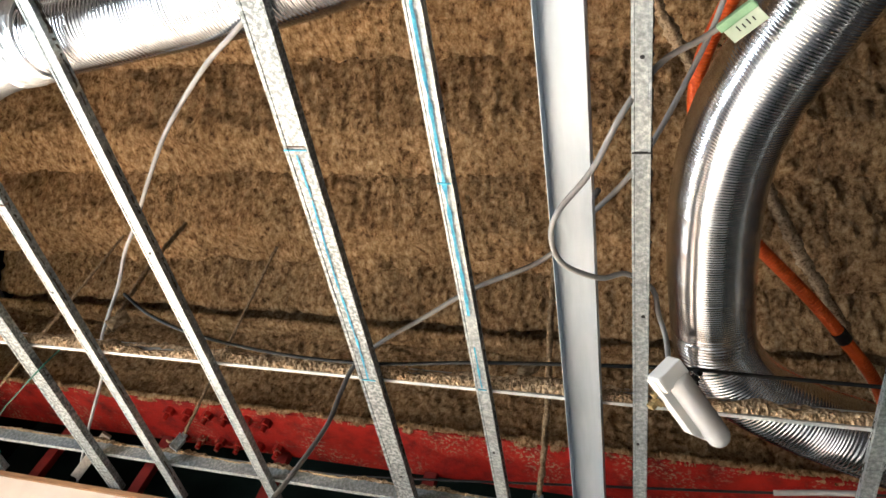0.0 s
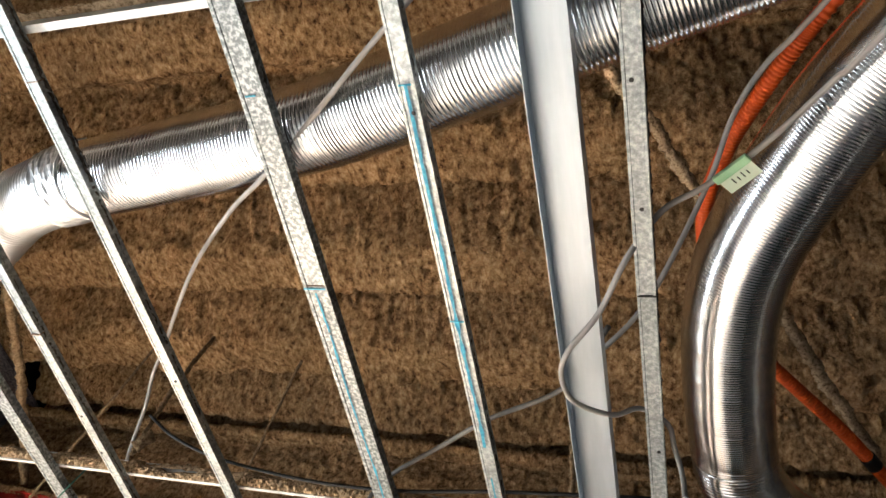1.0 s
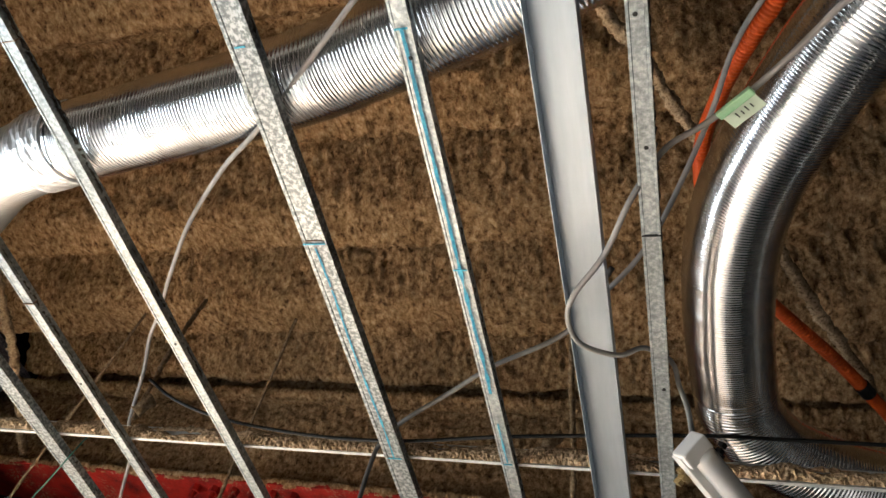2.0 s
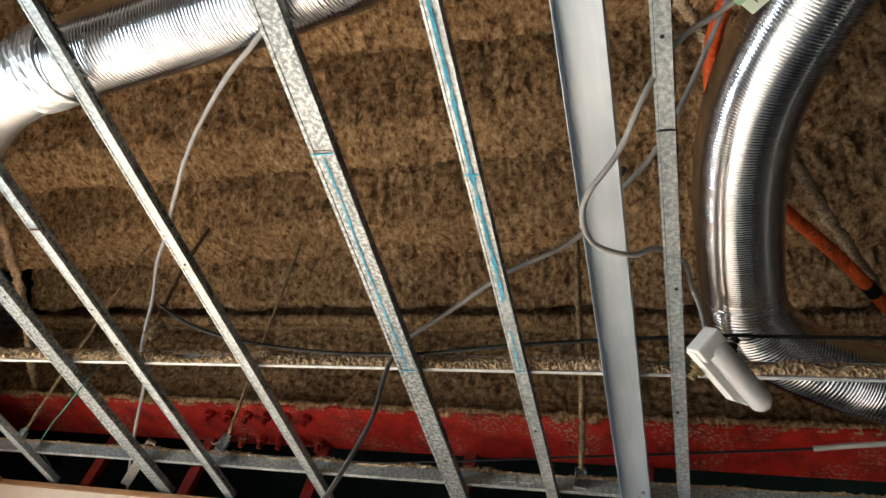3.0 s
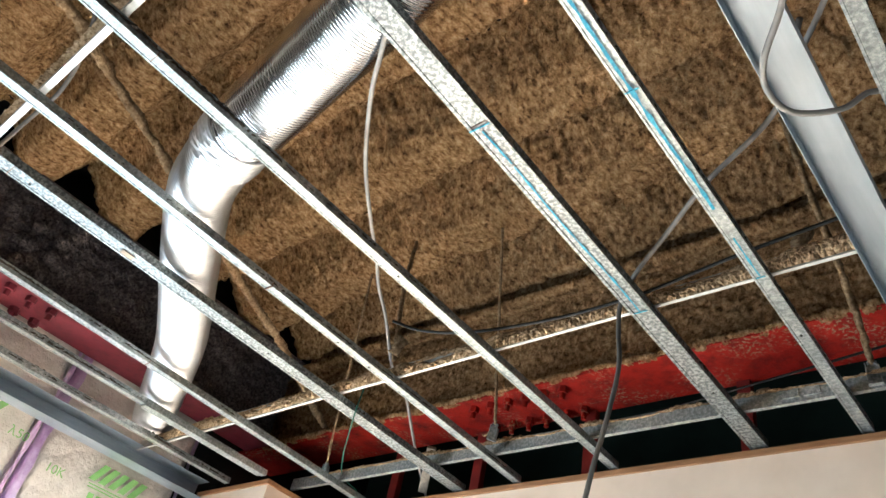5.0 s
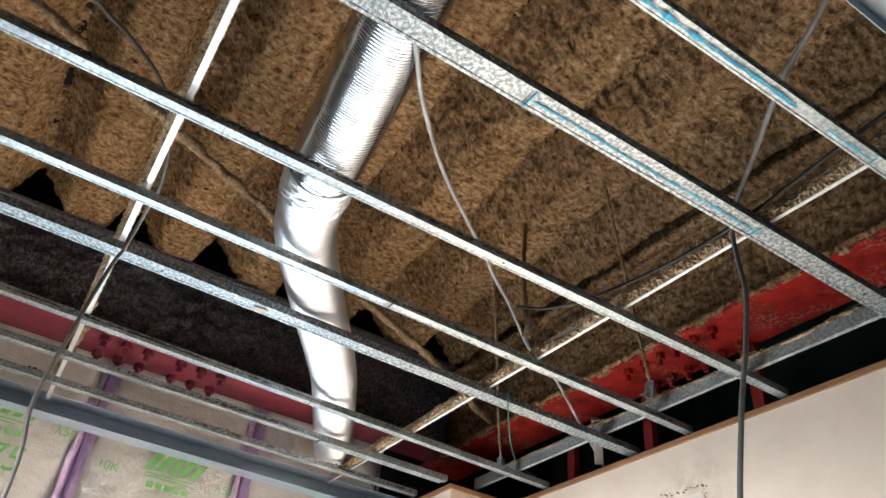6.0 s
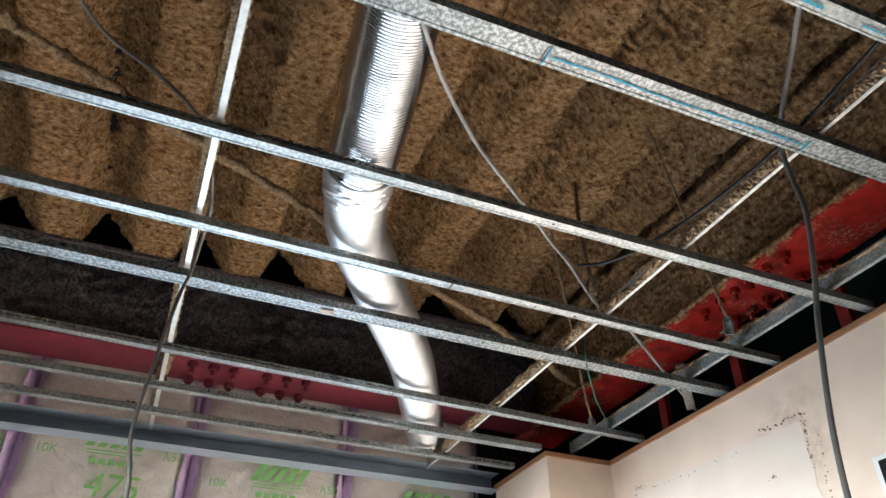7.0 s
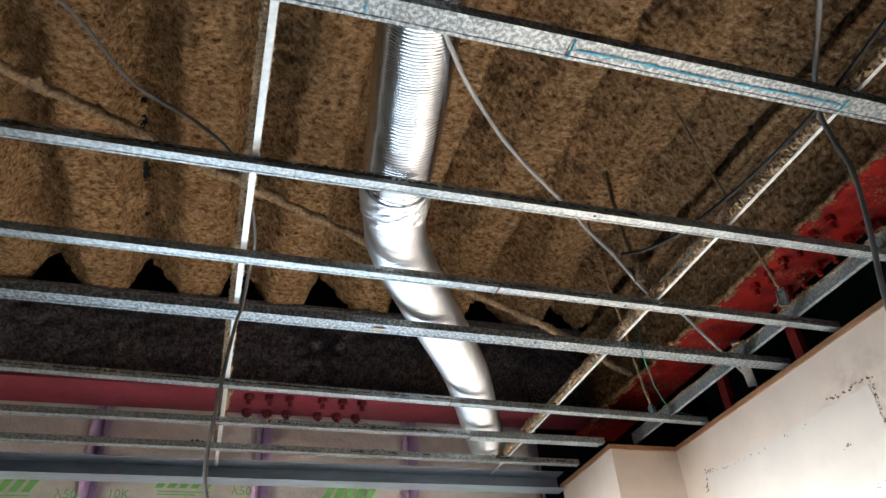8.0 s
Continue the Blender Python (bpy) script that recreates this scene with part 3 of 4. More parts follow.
# ---- insulation ----
def bag(y, w, z0, z1, seed):
    thing = empty("insulation_bag", (X0, y, z0))
    nu, nv, verts, faces = 26, 90, [], []
    for i in range(nu + 1):
        for j in range(nv + 1):
            u, q = i / nu, j / nv
            e = min(u, 1 - u) * w
            d = 0.06 * min(1, (e / 0.05)) ** 0.5 + 0.008 * noise.noise(Vector((u * 4, q * 9, seed))) + 0.006 * abs(noise.noise(Vector((u * 7 + q * 8, q * 16 - u * 6, seed)))) - 0.004
            verts.append((d, (u - 0.5) * w, q * (z1 - z0)))
    for i in range(nu):
        for j in range(nv):
            a = i * (nv + 1) + j
            faces.append((a, a + nv + 1, a + nv + 2, a + 1))
    link("film", verts, faces, BAG, thing, "", True)
    verts, faces = [], []
    for s in (-1, 1):
        b = len(verts)
        for j in range(nv + 1):
            q = j / nv
            for k, (dx, dy) in enumerate(((0.012, 0.5), (0.034, 0.488), (0.048, 0.472), (0.056, 0.452))):
                verts.append((dx + 0.008 + 0.006 * noise.noise(Vector((k, q * 30, seed + s))), s * (dy * w - 0.012 * noise.noise(Vector((q * 9, seed, k)))), q * (z1 - z0)))
        for j in range(nv):
            for k in range(3):
                a = b + j * 4 + k
                faces.append((a, a + 1, a + 5, a + 4))
    link("edge_film", verts, faces, PURPLE, thing, "purple film edge", True)
    return tagged(thing, "cream insulation bag with purple edges and green print", "insulation", "insulation bags")




def lettered(text, size, at, parent, material, shear=0.0, name="print"):
    """Flat printed characters on the face of a bag, read along +y and facing +x."""
    cu = bpy.data.curves.new(name, "FONT")
    cu.body, cu.size, cu.shear, cu.align_x, cu.align_y, cu.extrude = text, size, shear, "CENTER", "CENTER", 0.0006
    tmp = bpy.data.objects.new(name, cu)
    me = bpy.data.meshes.new_from_object(tmp)
    bpy.data.objects.remove(tmp)
    me.materials.clear()
    me.materials.append(material)
    me.transform(Matrix.Translation(at) @ Matrix(((0, 0, 1, 0), (1, 0, 0, 0), (0, 1, 0, 0), (0, 0, 0, 1))))
    ob = new(name, me)
    ob.parent = parent
    return ob


def slanted_mark(parent, y0, z0, w, h):
    """The maker's mark: slanted heavy strokes."""
    for k in range(5):
        bm = bmesh.new()
        y, wide, lean = y0 + w * k / 5, w / 7.5, 0.55 * h
        vs = [bm.verts.new((0.0745 + d, y + dy + (lean if zz else 0), z0 + zz * h)) for d in (0, 0.0008) for dy, zz in ((0, 0), (wide, 0), (wide, 1), (0, 1))]
        for f in ((0, 1, 2, 3), (4, 5, 6, 7), (0, 1, 5, 4), (1, 2, 6, 5), (2, 3, 7, 6), (3, 0, 4, 7)):
            bm.faces.new([vs[i] for i in f])
        part("printed_stroke", bm, GREENINK, parent, "green slanted printed stroke")
    for k in range(2):
        boxed("printed_line", (0.0745, y0 + 0.01, z0 - 0.014 - 0.010 * k), (0.0752, y0 + w * (0.95 - 0.25 * k), z0 - 0.010 - 0.010 * k), GREENINK, parent)


for i in range(5):
    zb = 2.05
    b = bag(-1.676 + 0.555 * i, 0.553, zb, 3.08, i * 3.3)
    up = (-0.02, 0.02, 0.045, 0.0, -0.03)[i] + 2.45 - zb
    slanted_mark(b, -0.07, up - 0.02, 0.19, 0.062)
    lettered("10K", 0.042, (0.0745, -0.18, up - 0.045), b, GREENINK)
    lettered("\u03bb50", 0.042, (0.0745, 0.215, up - 0.025), b, GREENINK)
    for k in range(5):
        y = -0.045 + 0.03 * k
        boxed("printed_bar", (0.0745, y, up - 0.078), (0.0752, y + 0.021, up - 0.058), GREENINK, b)
    lettered("475", 0.115, (0.0745, 0.045, up - 0.15), b, GREENINK, 0.12)


# ---- loose cables, rods and fittings ----
def cable(name, points, radius, material, label, category="cable"):
    ob = tube(name, points, radius, material, None, "", 0.010, 9)
    return tagged(ob, label, category)


def crusted(name, points, radius, label, seed, material=None):
    return tagged(tube(name, points, lambda i, k, q: max(0.003, radius * (0.95 + 0.7 * noise.noise(q * 28 + Vector((seed, k * 0.4, 0))) + 0.4 * noise.noise(q * 110 + Vector((k, seed, 0))) + random.uniform(-0.2, 0.2))), material or CRUST, None, "", 0.006, 9), label, "hanger rod")


GREY = "grey sheathed cable looped through the ceiling grid"
cable("cable", [(0.75, -0.80, 2.56), (0.40, -0.53, 2.54), (0.193, -0.373, 2.538), (0.103, -0.301, 2.536), (0.005, -0.222, 2.533), (-0.058, -0.175, 2.535), (-0.155, -0.108, 2.56), (-0.305, 0.020, 2.60), (-0.445, 0.167, 2.64), (-0.535, 0.275, 2.655), (-0.612, 0.36, 2.665), (-0.645, 0.435, 2.63), (-0.685, 0.51, 2.585), (-0.73, 0.58, 2.575), (-0.80, 0.70, 2.59), (-0.95, 0.90, 2.60), (-1.06, 1.06, 2.59), (-1.12, 1.22, 2.5)], 0.0042, GREYCABLE, "grey sheathed cable tied to a hanger rod")
cable("cable", [(0.45, 0.10, 2.552), (0.368, 0.234, 2.56), (0.23, 0.313, 2.555), (0.127, 0.386, 2.55), (0.017, 0.465, 2.545), (-0.030, 0.499, 2.515), (-0.034, 0.503, 2.45), (-0.030, 0.502, 2.37), (-0.046, 0.495, 2.26), (-0.06, 0.475, 2.14), (-0.085, 0.462, 1.93), (-0.10, 0.47, 1.6)], 0.0045, DARKCABLE, "grey sheathed cable hanging down into the room, coloured as shaded")
cable("cable", [(1.15, -0.75, 2.62), (0.79, -0.312, 2.585), (0.734, -0.252, 2.58), (0.688, -0.206, 2.572), (0.637, -0.161, 2.565), (0.584, -0.124, 2.56), (0.535, -0.098, 2.55), (0.492, -0.062, 2.49), (0.453, 0.010, 2.465), (0.408, 0.064, 2.445), (0.396, 0.107, 2.44), (0.408, 0.161, 2.45), (0.456, 0.206, 2.475), (0.490, 0.24, 2.528), (0.53, 0.275, 2.535), (0.54, 0.312, 2.52), (0.553, 0.316, 2.47), (0.560, 0.302, 2.395)], 0.0042, GREYCABLE, "grey cable with a green tag, looped down to the small lamp")
cable("cable", [(1.0, -0.62, 2.75), (0.735, -0.312, 2.70), (0.665, -0.238, 2.69), (0.626, -0.169, 2.69), (0.594, -0.084, 2.66), (0.535, 0.020, 2.59), (0.494, 0.08, 2.56), (0.445, 0.135, 2.55), (0.37, 0.225, 2.57)], 0.004, GREYCABLE, "grey cable running beside the orange conduit")
cable("cable", [(-0.12, -1.05, 2.80), (-0.29, -0.80, 2.75), (-0.415, -0.69, 2.72), (-0.452, -0.573, 2.68), (-0.470, -0.49, 2.62), (-0.55, -0.445, 2.575), (-0.66, -0.425, 2.56), (-0.75, -0.428, 2.535), (-0.795, -0.435, 2.47), (-0.80, -0.445, 2.42), (-0.80, -0.46, 2.26), (-0.80, -0.468, 2.11), (-0.80, -0.448, 1.98), (-0.80, -0.44, 1.6)], 0.004, DARKCABLE, "grey cable dropping past the carrier in front of the insulation")
cable("cable", [(-0.604, 0.429, 2.6), (-0.52, 0.452, 2.563), (-0.394, 0.48, 2.541), (-0.194, 0.507, 2.534), (0.008, 0.508, 2.534), (0.239, 0.49, 2.546), (0.57, 0.481, 2.563), (0.72, 0.512, 2.59), (1.3, 0.55, 2.62)], 0.0037, BLACKCABLE, "thin black cable lying along the carrier channel")
cable("cable", [(-0.50, 1.09, 2.60), (-0.371, 1.07, 2.62), (-0.019, 1.019, 2.62), (0.351, 0.959, 2.62), (0.583, 0.922, 2.62), (0.80, 0.885, 2.62), (1.4, 0.80, 2.64)], 0.003, BLACKCABLE, "thin black cable stretched under the red beam")
cable("cable_sleeve", [(0.775, 0.889, 2.62), (0.86, 0.872, 2.622), (0.93, 0.862, 2.624)], 0.006, GREYCABLE, "grey sleeve on the thin black cable", "cable")
cable("earth_wire", [(-0.755, 0.548, 2.575), (-0.80, 0.562, 2.575), (-0.84, 0.585, 2.545), (-0.865, 0.60, 2.49), (-0.98, 0.69, 2.478), (-1.10, 0.785, 2.50), (-1.31, 0.97, 2.548), (-1.29, 1.03, 2.52)], 0.0019, GREENCABLE, "thin green earth wire hung over a batten")

OR = 0.0125
def conduit(points, seed, label):
    return tagged(tube("orange_conduit", points, lambda i, k, q: OR + (0.0012 if i % 4 < 2 else -0.0006), ORANGE, None, "", 0.0016, 14), label, "conduit")


conduit([(1.02, -0.62, 2.82), (0.765, -0.315, 2.76), (0.713, -0.245, 2.76), (0.657, -0.150, 2.775), (0.615, -0.055, 2.80), (0.585, 0.07, 2.83), (0.60, 0.24, 2.86), (0.66, 0.36, 2.86), (0.716, 0.427, 2.85), (0.825, 0.557, 2.85), (0.90, 0.66, 2.85), (0.985, 0.79, 2.84), (1.05, 0.98, 2.80)], 1, "ribbed orange conduit passing behind the bent duct")
tagged(tube("tape_band", [(0.885, 0.638, 2.8505), (0.895, 0.652, 2.8505), (0.903, 0.664, 2.85)], OR + 0.003, BLACKCABLE, None, "", 0.004, 14), "black tape band on the orange conduit", "tape")

crusted("hanger_rod", [(0.262, 0.697, 3.12), (0.275, 0.78, 2.93), (0.288, 0.86, 2.75), (0.29, 0.955, 2.575)], 0.0075, "hanger rod thick with rockwool above the carrier", 1.0)
crusted("hanger_rod", [(-0.845, 0.625, 3.12), (-0.76, 0.56, 2.85), (-0.70, 0.53, 2.66), (-0.672, 0.52, 2.56)], 0.006, "leaning hanger rod crusted with rockwool", 2.0)
crusted("hanger_rod", [(-0.560, 0.70, 3.12), (-0.60, 0.80, 2.86), (-0.635, 0.89, 2.62), (-0.648, 0.915, 2.585)], 0.0042, "thin hanger wire dusted with rockwool", 3.0)
crusted("hanger_rod", [(-1.10, 0.68, 3.12), (-1.20, 0.78, 2.86), (-1.31, 0.885, 2.64), (-1.357, 0.93, 2.575)], 0.0042, "thin hanger wire above the end of the carrier", 4.0)
crusted("brace_rod", [(-0.25, -1.45, 2.82), (-0.54, -0.885, 2.80), (-0.935, -0.12, 2.80), (-1.166, 0.32, 2.80), (-1.31, 0.605, 2.80), (-1.62, 1.11, 2.80)], 0.0125, "long brace rod thick with sprayed rockwool", 5.0)
crusted("brace_rod", [(0.36, -0.24, 2.98), (0.47, -0.10, 2.96), (0.57, 0.08, 2.95), (0.66, 0.21, 2.93), (0.735, 0.346, 2.90), (0.81, 0.497, 2.90), (0.90, 0.66, 2.90), (1.05, 0.95, 2.88)], 0.012, "brace rod thick with sprayed rockwool behind the bent duct", 6.0, DUST)
crusted("hanger_rod", [(-1.02, -0.43, 3.12), (-1.12, -0.44, 2.85), (-1.24, -0.447, 2.60), (-1.265, -0.45, 2.535)], 0.005, "hanger rod crusted with rockwool at the carrier", 7.0)
for x, r in ((-1.20, 0.012), (-1.38, 0.016), (-1.44, 0.013), (-1.55, 0.012)):
    crusted("wool_clump", [(x - 0.03, -0.446, 2.535), (x, -0.447, 2.54), (x + 0.03, -0.446, 2.538)], r, "clump of tan rockwool clinging to the carrier", x * 9)
for at, r in (((-0.66, 0.515, 2.595), 0.016), ((0.30, 0.545, 2.585), 0.011)):
    crusted("wool_clump", [(at[0] - 0.012, at[1], at[2] - 0.02), at, (at[0] + 0.012, at[1] + 0.004, at[2] + 0.02)], r, "clump of fallen tan rockwool", at[0] * 5)


def hanger_clip(at, turn, scale=1.0, label="bright bent steel hanger clip on its wire"):
    """A bent strip with a nut: the loose end of a hanger."""
    thing = empty("hanger_clip", at)
    v, f = extrude(section([(-0.011, 0.0), (-0.011, -0.042), (0.011, -0.042), (0.011, -0.006), (0.004, -0.001)], 0.0016), lambda a, b, d: (a * scale, d * scale, b * scale), [-0.011, 0.011])
    link("strip", v, f, GALV, thing)
    bm = bmesh.new()
    bmesh.ops.create_cone(bm, cap_ends=True, segments=6, radius1=0.009 * scale, radius2=0.009 * scale, depth=0.008, matrix=Matrix.Translation((0, 0, 0.002)))
    part("nut", bm, GALV, thing)
    boxed("plate", (-0.010 * scale, -0.0045, -0.040 * scale), (0.010 * scale, -0.003, -0.004), GALV, thing, "pressed steel plate", 0.0005)
    thing.rotation_euler = turn
    return tagged(thing, label, "hanger clip", "hanger clips")


hanger_clip((-0.650, 0.918, 2.585), (0.3, 0.2, 0.5))
hanger_clip((-1.357, 0.93, 2.575), (0.2, 0.1, 0.2), 0.8)
hanger_clip((0.29, 0.957, 2.575), (0.0, 0.0, 0.1), 1.2, "dusty steel hanger clip holding the carrier channel")
crusted("tie_wire", [(-0.70, 0.93, 2.572), (-0.68, 0.92, 2.562), (-0.655, 0.918, 2.578)], 0.0022, "short tie wire twisted on the clip", 8.0)

# red posts and timber behind the wall top
for x in (-1.30, -0.93, -0.52, -0.06, 0.42, 1.0):
    tagged(boxed("cavity_post", (x - 0.018, 1.19, 2.0), (x + 0.018, 1.215, ZF), RED, None, "", 0.002), "red-primed steel strap hanging from the beam behind the wall", "steel strap", "red straps behind the wall")
tagged(boxed("timber_offcut", (-0.014, -0.006, -0.09), (0.014, 0.006, 0.09), TIMBER, None, "", 0.002, pose(-1.02, 1.06, 2.572, 64, 0, 45)), "grey timber offcut wedged behind the carrier", "timber")

# lengths of splice sleeve, joints and screws on the grid
def on_batten(key, name, lo, hi, material, label=""):
    return boxed(name, lo, hi, material, battens[key], label)


def chalk(key, y0, y1, width, seed):
    """A wavering chalk line snapped along the underside of a batten."""
    verts, faces, n = [], [], int((y1 - y0) / 0.006)
    for i in range(n + 1):
        y = y0 + (y1 - y0) * i / n
        c = 0.003 * noise.noise(Vector((y * 6, seed, 0))) + 0.0008 * noise.noise(Vector((y * 60, seed, 2)))
        w = width * (0.8 + 0.7 * noise.noise(Vector((y * 40, seed, 5))))
        verts += [(c - w, y, -0.0022), (c + w, y, -0.0022)]
    faces = [(2 * i, 2 * i + 1, 2 * i + 3, 2 * i + 2) for i in range(n) if noise.noise(Vector((i * 0.35, seed, 9))) > -0.62]
    return link("chalk_line", verts, faces, BLUEINK, battens[key], "blue chalk line")


chalk("a", 0.008, 0.515, 0.0022, 1.0)
chalk("s", -0.318, 0.325, 0.0032, 2.0)
chalk("s", 0.40, 0.508, 0.002, 3.0)
for key, y, w in (("a", 0.0, 0.0195), ("a", 0.517, 0.014), ("a", -0.322, 0.008), ("s", 0.057, 0.011), ("s", 0.512, 0.008), ("s", -0.318, 0.009)):
    on_batten(key, "chalk_tick", (-w, y - 0.0013, -0.0028), (w, y + 0.0013, -0.0018), BLUEINK, "blue chalk tick")
on_batten("a", "joint", (-0.0207, -0.006, -0.0016), (0.0207, -0.0048, 0.002), STAIN, "dark open joint")
on_batten("p", "joint", (-0.0128, 0.004, -0.0018), (0.0128, 0.0068, 0.019), BLACKCABLE, "dark open joint")
on_batten("b", "joint", (-0.0124, -0.375, -0.0018), (0.0124, -0.3735, 0.01), STAIN, "dark open joint")
on_batten("d", "joint", (-0.0208, -0.388, -0.0018), (0.0208, -0.3865, 0.01), STAIN, "dark open joint")
on_batten("e", "joint", (-0.0124, 0.19, -0.0018), (0.0124, 0.192, 0.01), STAIN, "dark open joint")
on_batten("c", "joint", (-0.0124, 0.12, -0.0018), (0.0124, 0.122, 0.01), STAIN, "dark open joint")
on_batten("f", "splice_sleeve", (-0.0165, 0.33, -0.004), (0.0165, 0.80, 0.0165), GALV, "galvanised splice sleeve")
on_batten("d", "paper_scrap", (-0.010, -0.125, -0.0026), (0.008, -0.095, -0.0012), TIMBER, "torn brown paper scrap")
on_batten("s", "paper_scrap", (-0.0135, -0.475, -0.0022), (0.0135, -0.440, -0.0008), TIMBER, "torn tan paper scrap")


def screw(key, x, y, r=0.003):
    bm = bmesh.new()
    bmesh.ops.create_cone(bm, cap_ends=True, segments=12, radius1=r, radius2=r * 0.6, depth=0.002, matrix=Matrix.Translation((x, y, -0.0018)))
    return part("screw", bm, BLACKCABLE, battens[key])


for key, x, y in (("d", 0.0, -0.345), ("p", 0.0, -0.13), ("p", -0.003, -0.30), ("p", 0.004, 0.30), ("p", -0.003, 0.62), ("s", 0.004, -0.28), ("s", 0.0, 0.70), ("a", 0.004, 0.83), ("b", 0.003, 0.22), ("c", 0.0, 0.45), ("c", 0.002, 0.34), ("d", 0.006, 0.30)):
    screw(key, x, y)
for x, y in ((0.004, 0.955), (0.014, 0.93)):
    bm = bmesh.new()
    bmesh.ops.create_cone(bm, cap_ends=True, segments=12, radius1=0.0045, radius2=0.003, depth=0.004, matrix=Matrix.Translation((x, y, 0.0135)))
    part("screw", bm, GALV, bpy.data.objects["wide_channel"])

# green tag on the grey cable
thing = empty("cable_tag", (0.62, -0.153, 2.556))
tilt = pose(0, 0, 0, 8, 3, -41)
part("flag", box(bmesh.new(), (-0.024, 0.0, -0.0006), (0.024, 0.030, 0.0004), 0, tilt), PAPER, thing, "pale green paper flag")
part("tape_wrap", box(bmesh.new(), (-0.026, -0.005, -0.0045), (0.026, 0.007, 0.0035), 0.002, tilt), TAPE, thing, "green tape wrap")
bm = bmesh.new()
for k in range(4):
    box(bm, (-0.010 + 0.007 * k, 0.012 + 0.002 * (k % 2), -0.0012), (-0.0085 + 0.007 * k, 0.021, -0.0007), 0, tilt)
part("pen_marks", bm, BLACKCABLE, thing, "faint dark pen marks")
tagged(thing, "pale green paper tag taped to the grey cable", "tag")


# small lamp hanging by its cable
def hanging_lamp():
    thing = empty("hanging_lamp", (0.562, 0.305, 2.385))
    along = Vector((0.52, 0.80, -0.16)).normalized()
    face = Vector((0.50, -0.62, -0.62))
    face = (face - along * face.dot(along)).normalized()
    side = face.cross(along)
    m = Matrix((along, side, face)).transposed().to_4x4() @ Matrix.Scale(0.82, 4)
    plan = [(-0.014, -0.034), (0.112, -0.034), (0.146, -0.016), (0.166, 0.000), (0.166, 0.012), (0.150, 0.024), (0.130, 0.027), (-0.014, 0.027)]
    bm = bmesh.new()
    low, top = [bm.verts.new(m @ Vector((x, y, -0.022))) for x, y in plan], [bm.verts.new(m @ Vector((x, y, 0.004))) for x, y in plan]
    bm.faces.new(low)
    bm.faces.new(top)
    for i in range(len(plan)):
        bm.faces.new((low[i], low[i - 1], top[i - 1], top[i]))
    bmesh.ops.bevel(bm, geom=bm.edges[:], offset=0.002, segments=2, affect="EDGES", profile=0.6)
    part("base", bm, WHITEPLASTIC, thing)
    verts, faces, n, k = [], [], 24, 12
    for i in range(n + 1):
        u = i / n
        x = 0.0 + 0.172 * u
        r = 0.0225 * (min(1.0, (u / 0.05)) ** 0.5 if u < 0.05 else math.sqrt(max(0.0, 1 - ((u - 0.84) / 0.16) ** 2)) if u > 0.84 else 1.0)
        for j in range(k + 1):
            a = math.pi * j / k
            verts.append(m @ Vector((x, 0.004 + r * math.cos(a), 0.003 + 1.05 * r * math.sin(a))))
    faces = [(i * (k + 1) + j, i * (k + 1) + j + 1, (i + 1) * (k + 1) + j + 1, (i + 1) * (k + 1) + j) for i in range(n) for j in range(k)]
    link("diffuser", verts, faces, FROST, thing, "frosted grey plastic diffuser", True)
    bm = box(bmesh.new(), (-0.020, -0.031, -0.020), (0.012, 0.026, 0.017), 0.0035, m)
    part("end_cap", bm, WHITEPLASTIC, thing)
    bm = bmesh.new()
    for k, (x, y) in enumerate(((0.045, 0.034), (0.056, 0.040), (0.067, 0.034), (0.056, 0.048))):
        box(bm, (x - 0.007, y - 0.003, -0.03), (x + 0.004, y + 0.006, -0.022 + 0.006 * (k % 2)), 0.001, m @ pose(0, 0, 0, 0, 0, 2 * k))
    part("clip", bm, BLACKCABLE, thing, "black spring clip")
    bm = bmesh.new()
    for k, (x, y) in enumerate(((0.020, -0.035), (0.030, -0.041), (0.040, -0.036), (0.030, -0.052))):
        box(bm, (x - 0.006, y - 0.007, -0.028), (x + 0.004, y + 0.003, -0.018 + 0.005 * (k % 2)), 0.001, m)
    part("clip", bm, BRASS, thing, "brassy spring clip")
    return tagged(thing, "small white lamp with a frosted capsule hanging by its cable", "lamp")


hanging_lamp()

# coated bolt heads on the west beam's web
for i in range(2):
    for j in range(3):
        q = Vector((0.055, -0.13 + 0.085 * i, 0.235 - 0.075 * j))
        tube("coated_bolt", [q - Vector((0.04, 0, 0)), q - Vector((0.02, 0, 0)), q - Vector((0.008, 0, 0)), q], lambda n, k, p: 0.026 + 0.006 * noise.noise(p * 60 + Vector((k, i, j))), SHADEWOOL, beam_w, "", 0.006, 10)

# glue marks and residue on the wall
rng = random.Random(5)
patch = empty("glue_marks", (-1.02, Y1 - 0.0005, 2.0))
tagged(patch, "ghost outline of dark glue and mould on the beige wall", "wall stain")
bm = bmesh.new()
def fleck(x, z, r):
    n = 7
    c = [(x + r * (0.5 + rng.random()) * math.cos(6.283 * k / n), z + r * (0.4 + rng.random()) * math.sin(6.283 * k / n)) for k in range(n)]
    a = [bm.verts.new((px + 0.0, -0.0012, pz)) for px, pz in c]
    b = [bm.verts.new((px, 0.0005, pz)) for px, pz in c]
    bm.faces.new(a)
    for k in range(n):
        bm.faces.new((a[k], a[(k + 1) % n], b[(k + 1) % n], b[k]))


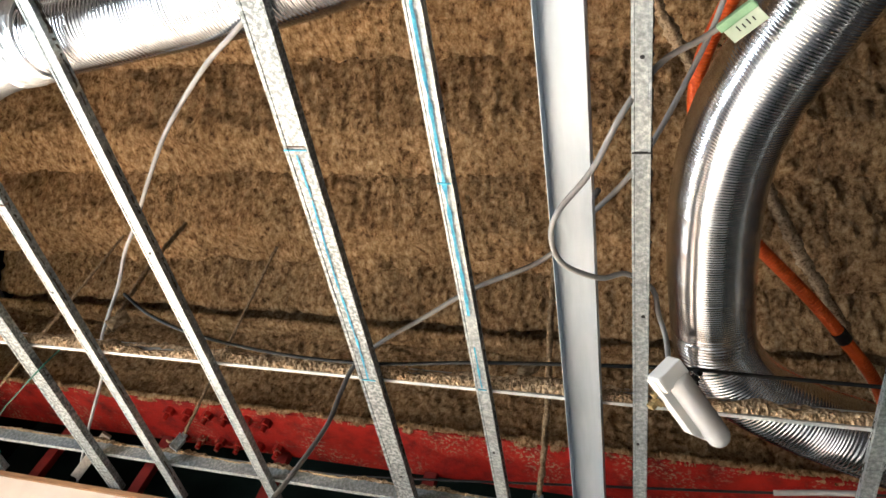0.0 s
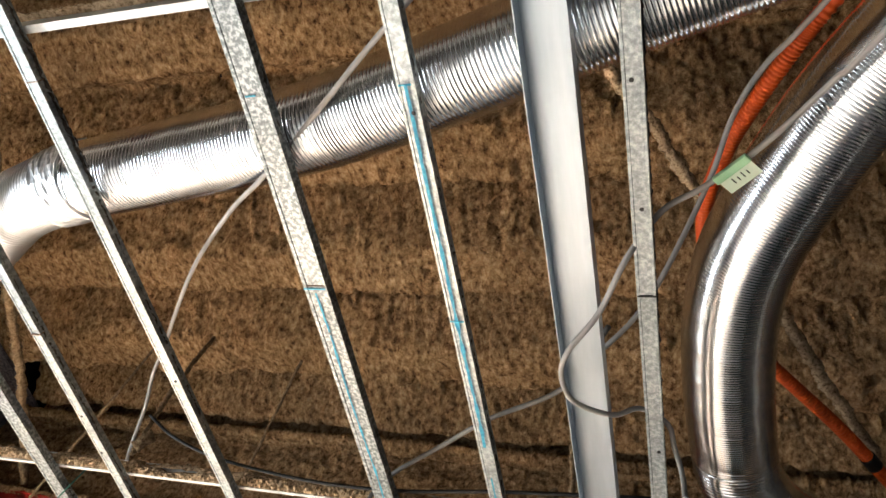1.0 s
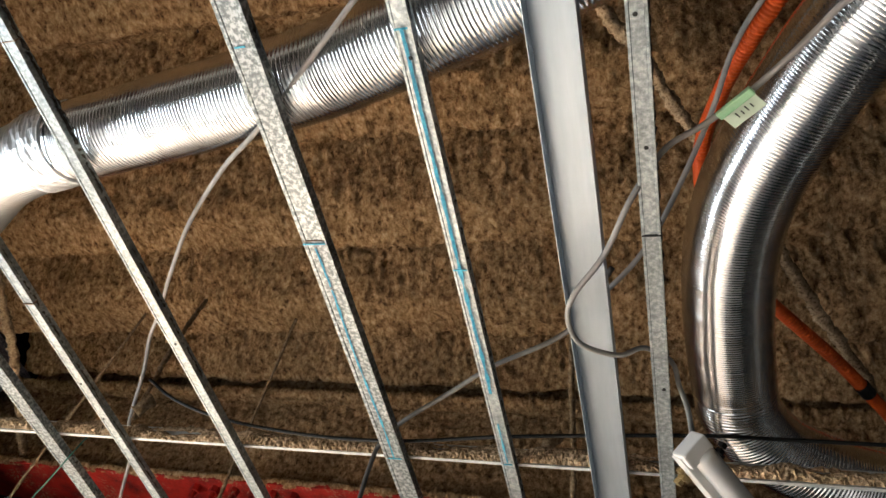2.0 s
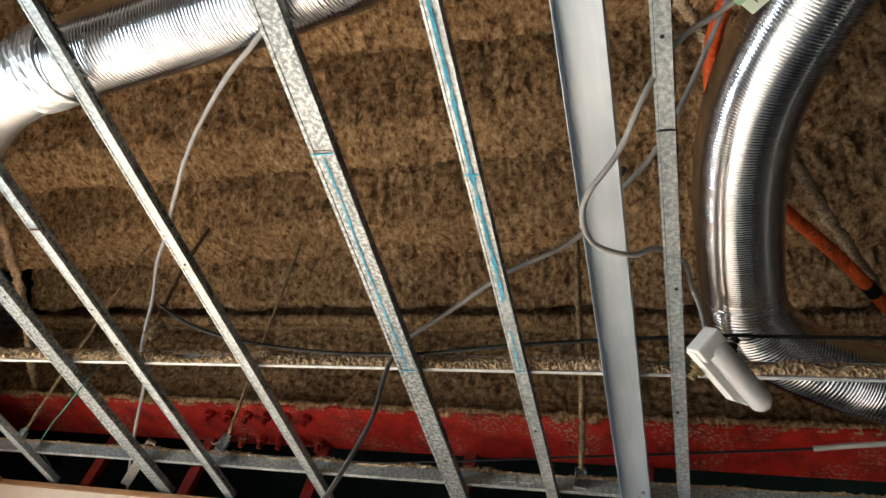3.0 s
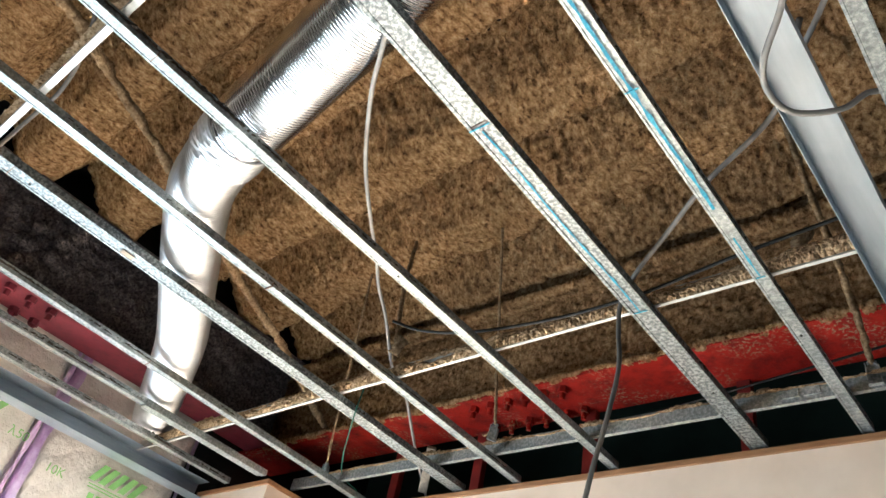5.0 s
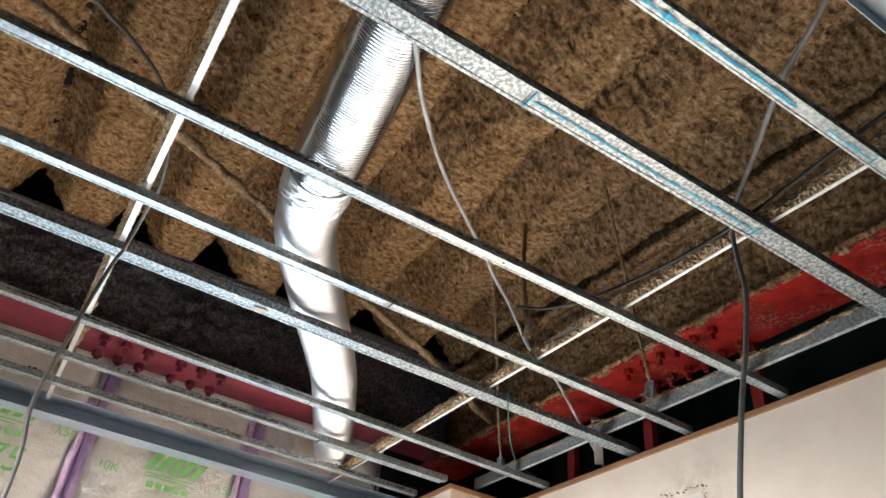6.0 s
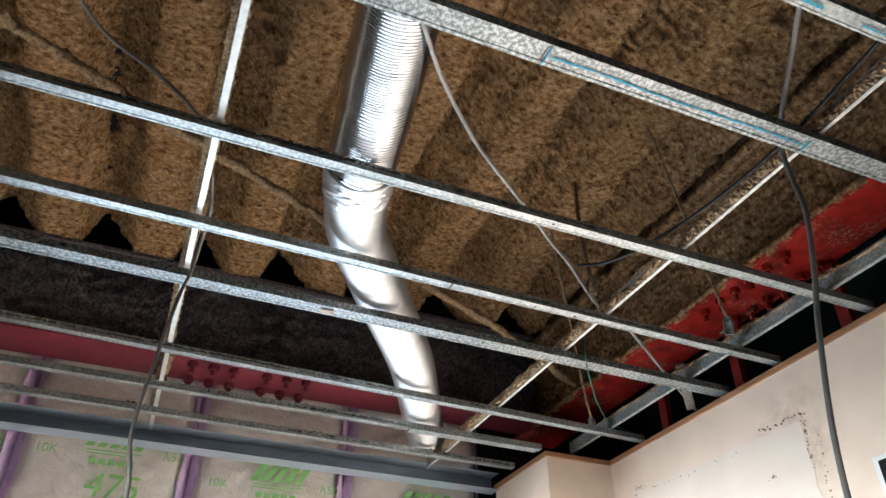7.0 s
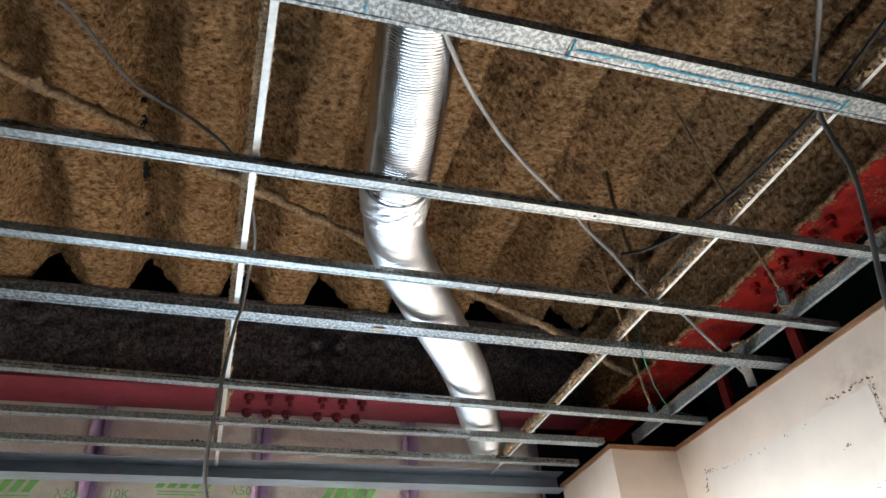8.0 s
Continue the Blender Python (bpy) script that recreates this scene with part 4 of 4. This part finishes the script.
# rows of glue dabs: start, end, how many, how big
for xa, za, xb, zb, n, big in ((0.215, 0.357, 0.285, 0.346, 9, 0.0034), (0.238, 0.232, 0.210, 0.220, 5, 0.0034), (0.30, 0.352, 0.372, 0.348, 12, 0.0028), (0.372, 0.346, 0.363, 0.285, 16, 0.003), (0.363, 0.285, 0.362, 0.205, 14, 0.0026), (0.405, 0.31, 0.385, 0.12, 14, 0.002), (-0.353, 0.364, -0.24, 0.338, 16, 0.0026), (-0.24, 0.338, 0.01, 0.330, 12, 0.0018), (0.01, 0.33, 0.126, 0.32, 5, 0.002), (-0.353, 0.364, -0.37, 0.295, 12, 0.0028), (-0.37, 0.295, -0.372, 0.08, 10, 0.002), (0.382, 0.106, 0.24, 0.109, 22, 0.0018)):
    for k in range(n):
        t = rng.random()
        fleck(xa + (xb - xa) * t + rng.gauss(0, 0.0035), za + (zb - za) * t + rng.gauss(0, 0.003), big * (0.35 + 0.8 * rng.random()))
tagged(part("flecks", bm, STAIN, patch), kind="stuff")
# paler field inside the glue outline, with a wavering edge
bm = bmesh.new()
edge = [(-0.353 + 0.713 * k / 40, 0.352 - 0.022 * k / 40) for k in range(41)] + [(0.36, 0.33 - 0.7 * k / 30) for k in range(1, 31)] + [(0.36 - 0.713 * k / 30, -0.37) for k in range(1, 31)] + [(-0.353, -0.37 + 0.722 * k / 30) for k in range(1, 30)]
ring = [(x + wobble((x, z, 0), 25, 0.008, 3.0), z + wobble((x, z, 5), 25, 0.008, 7.0)) for x, z in edge]
front, back = [bm.verts.new((x, -0.0005, z)) for x, z in ring], [bm.verts.new((x, 0.0004, z)) for x, z in ring]
bm.faces.new(front)
for k in range(len(ring)):
    bm.faces.new((front[k], front[k - 1], back[k - 1], back[k]))
part("pale_field", bm, GHOST, patch, "paler paint where a fitting hung")
thing = empty("wall_box", (-0.427, Y1, 2.118))
boxed("plate", (-0.068, -0.006, -0.062), (0.068, -0.0005, 0.062), WHITEPLASTIC, thing, "", 0.002)
boxed("recess", (-0.055, -0.0075, -0.05), (0.055, -0.0062, 0.05), BLACKCABLE, thing, "black open recess")
tagged(thing, "white framed black outlet box on the beige wall", "outlet box")
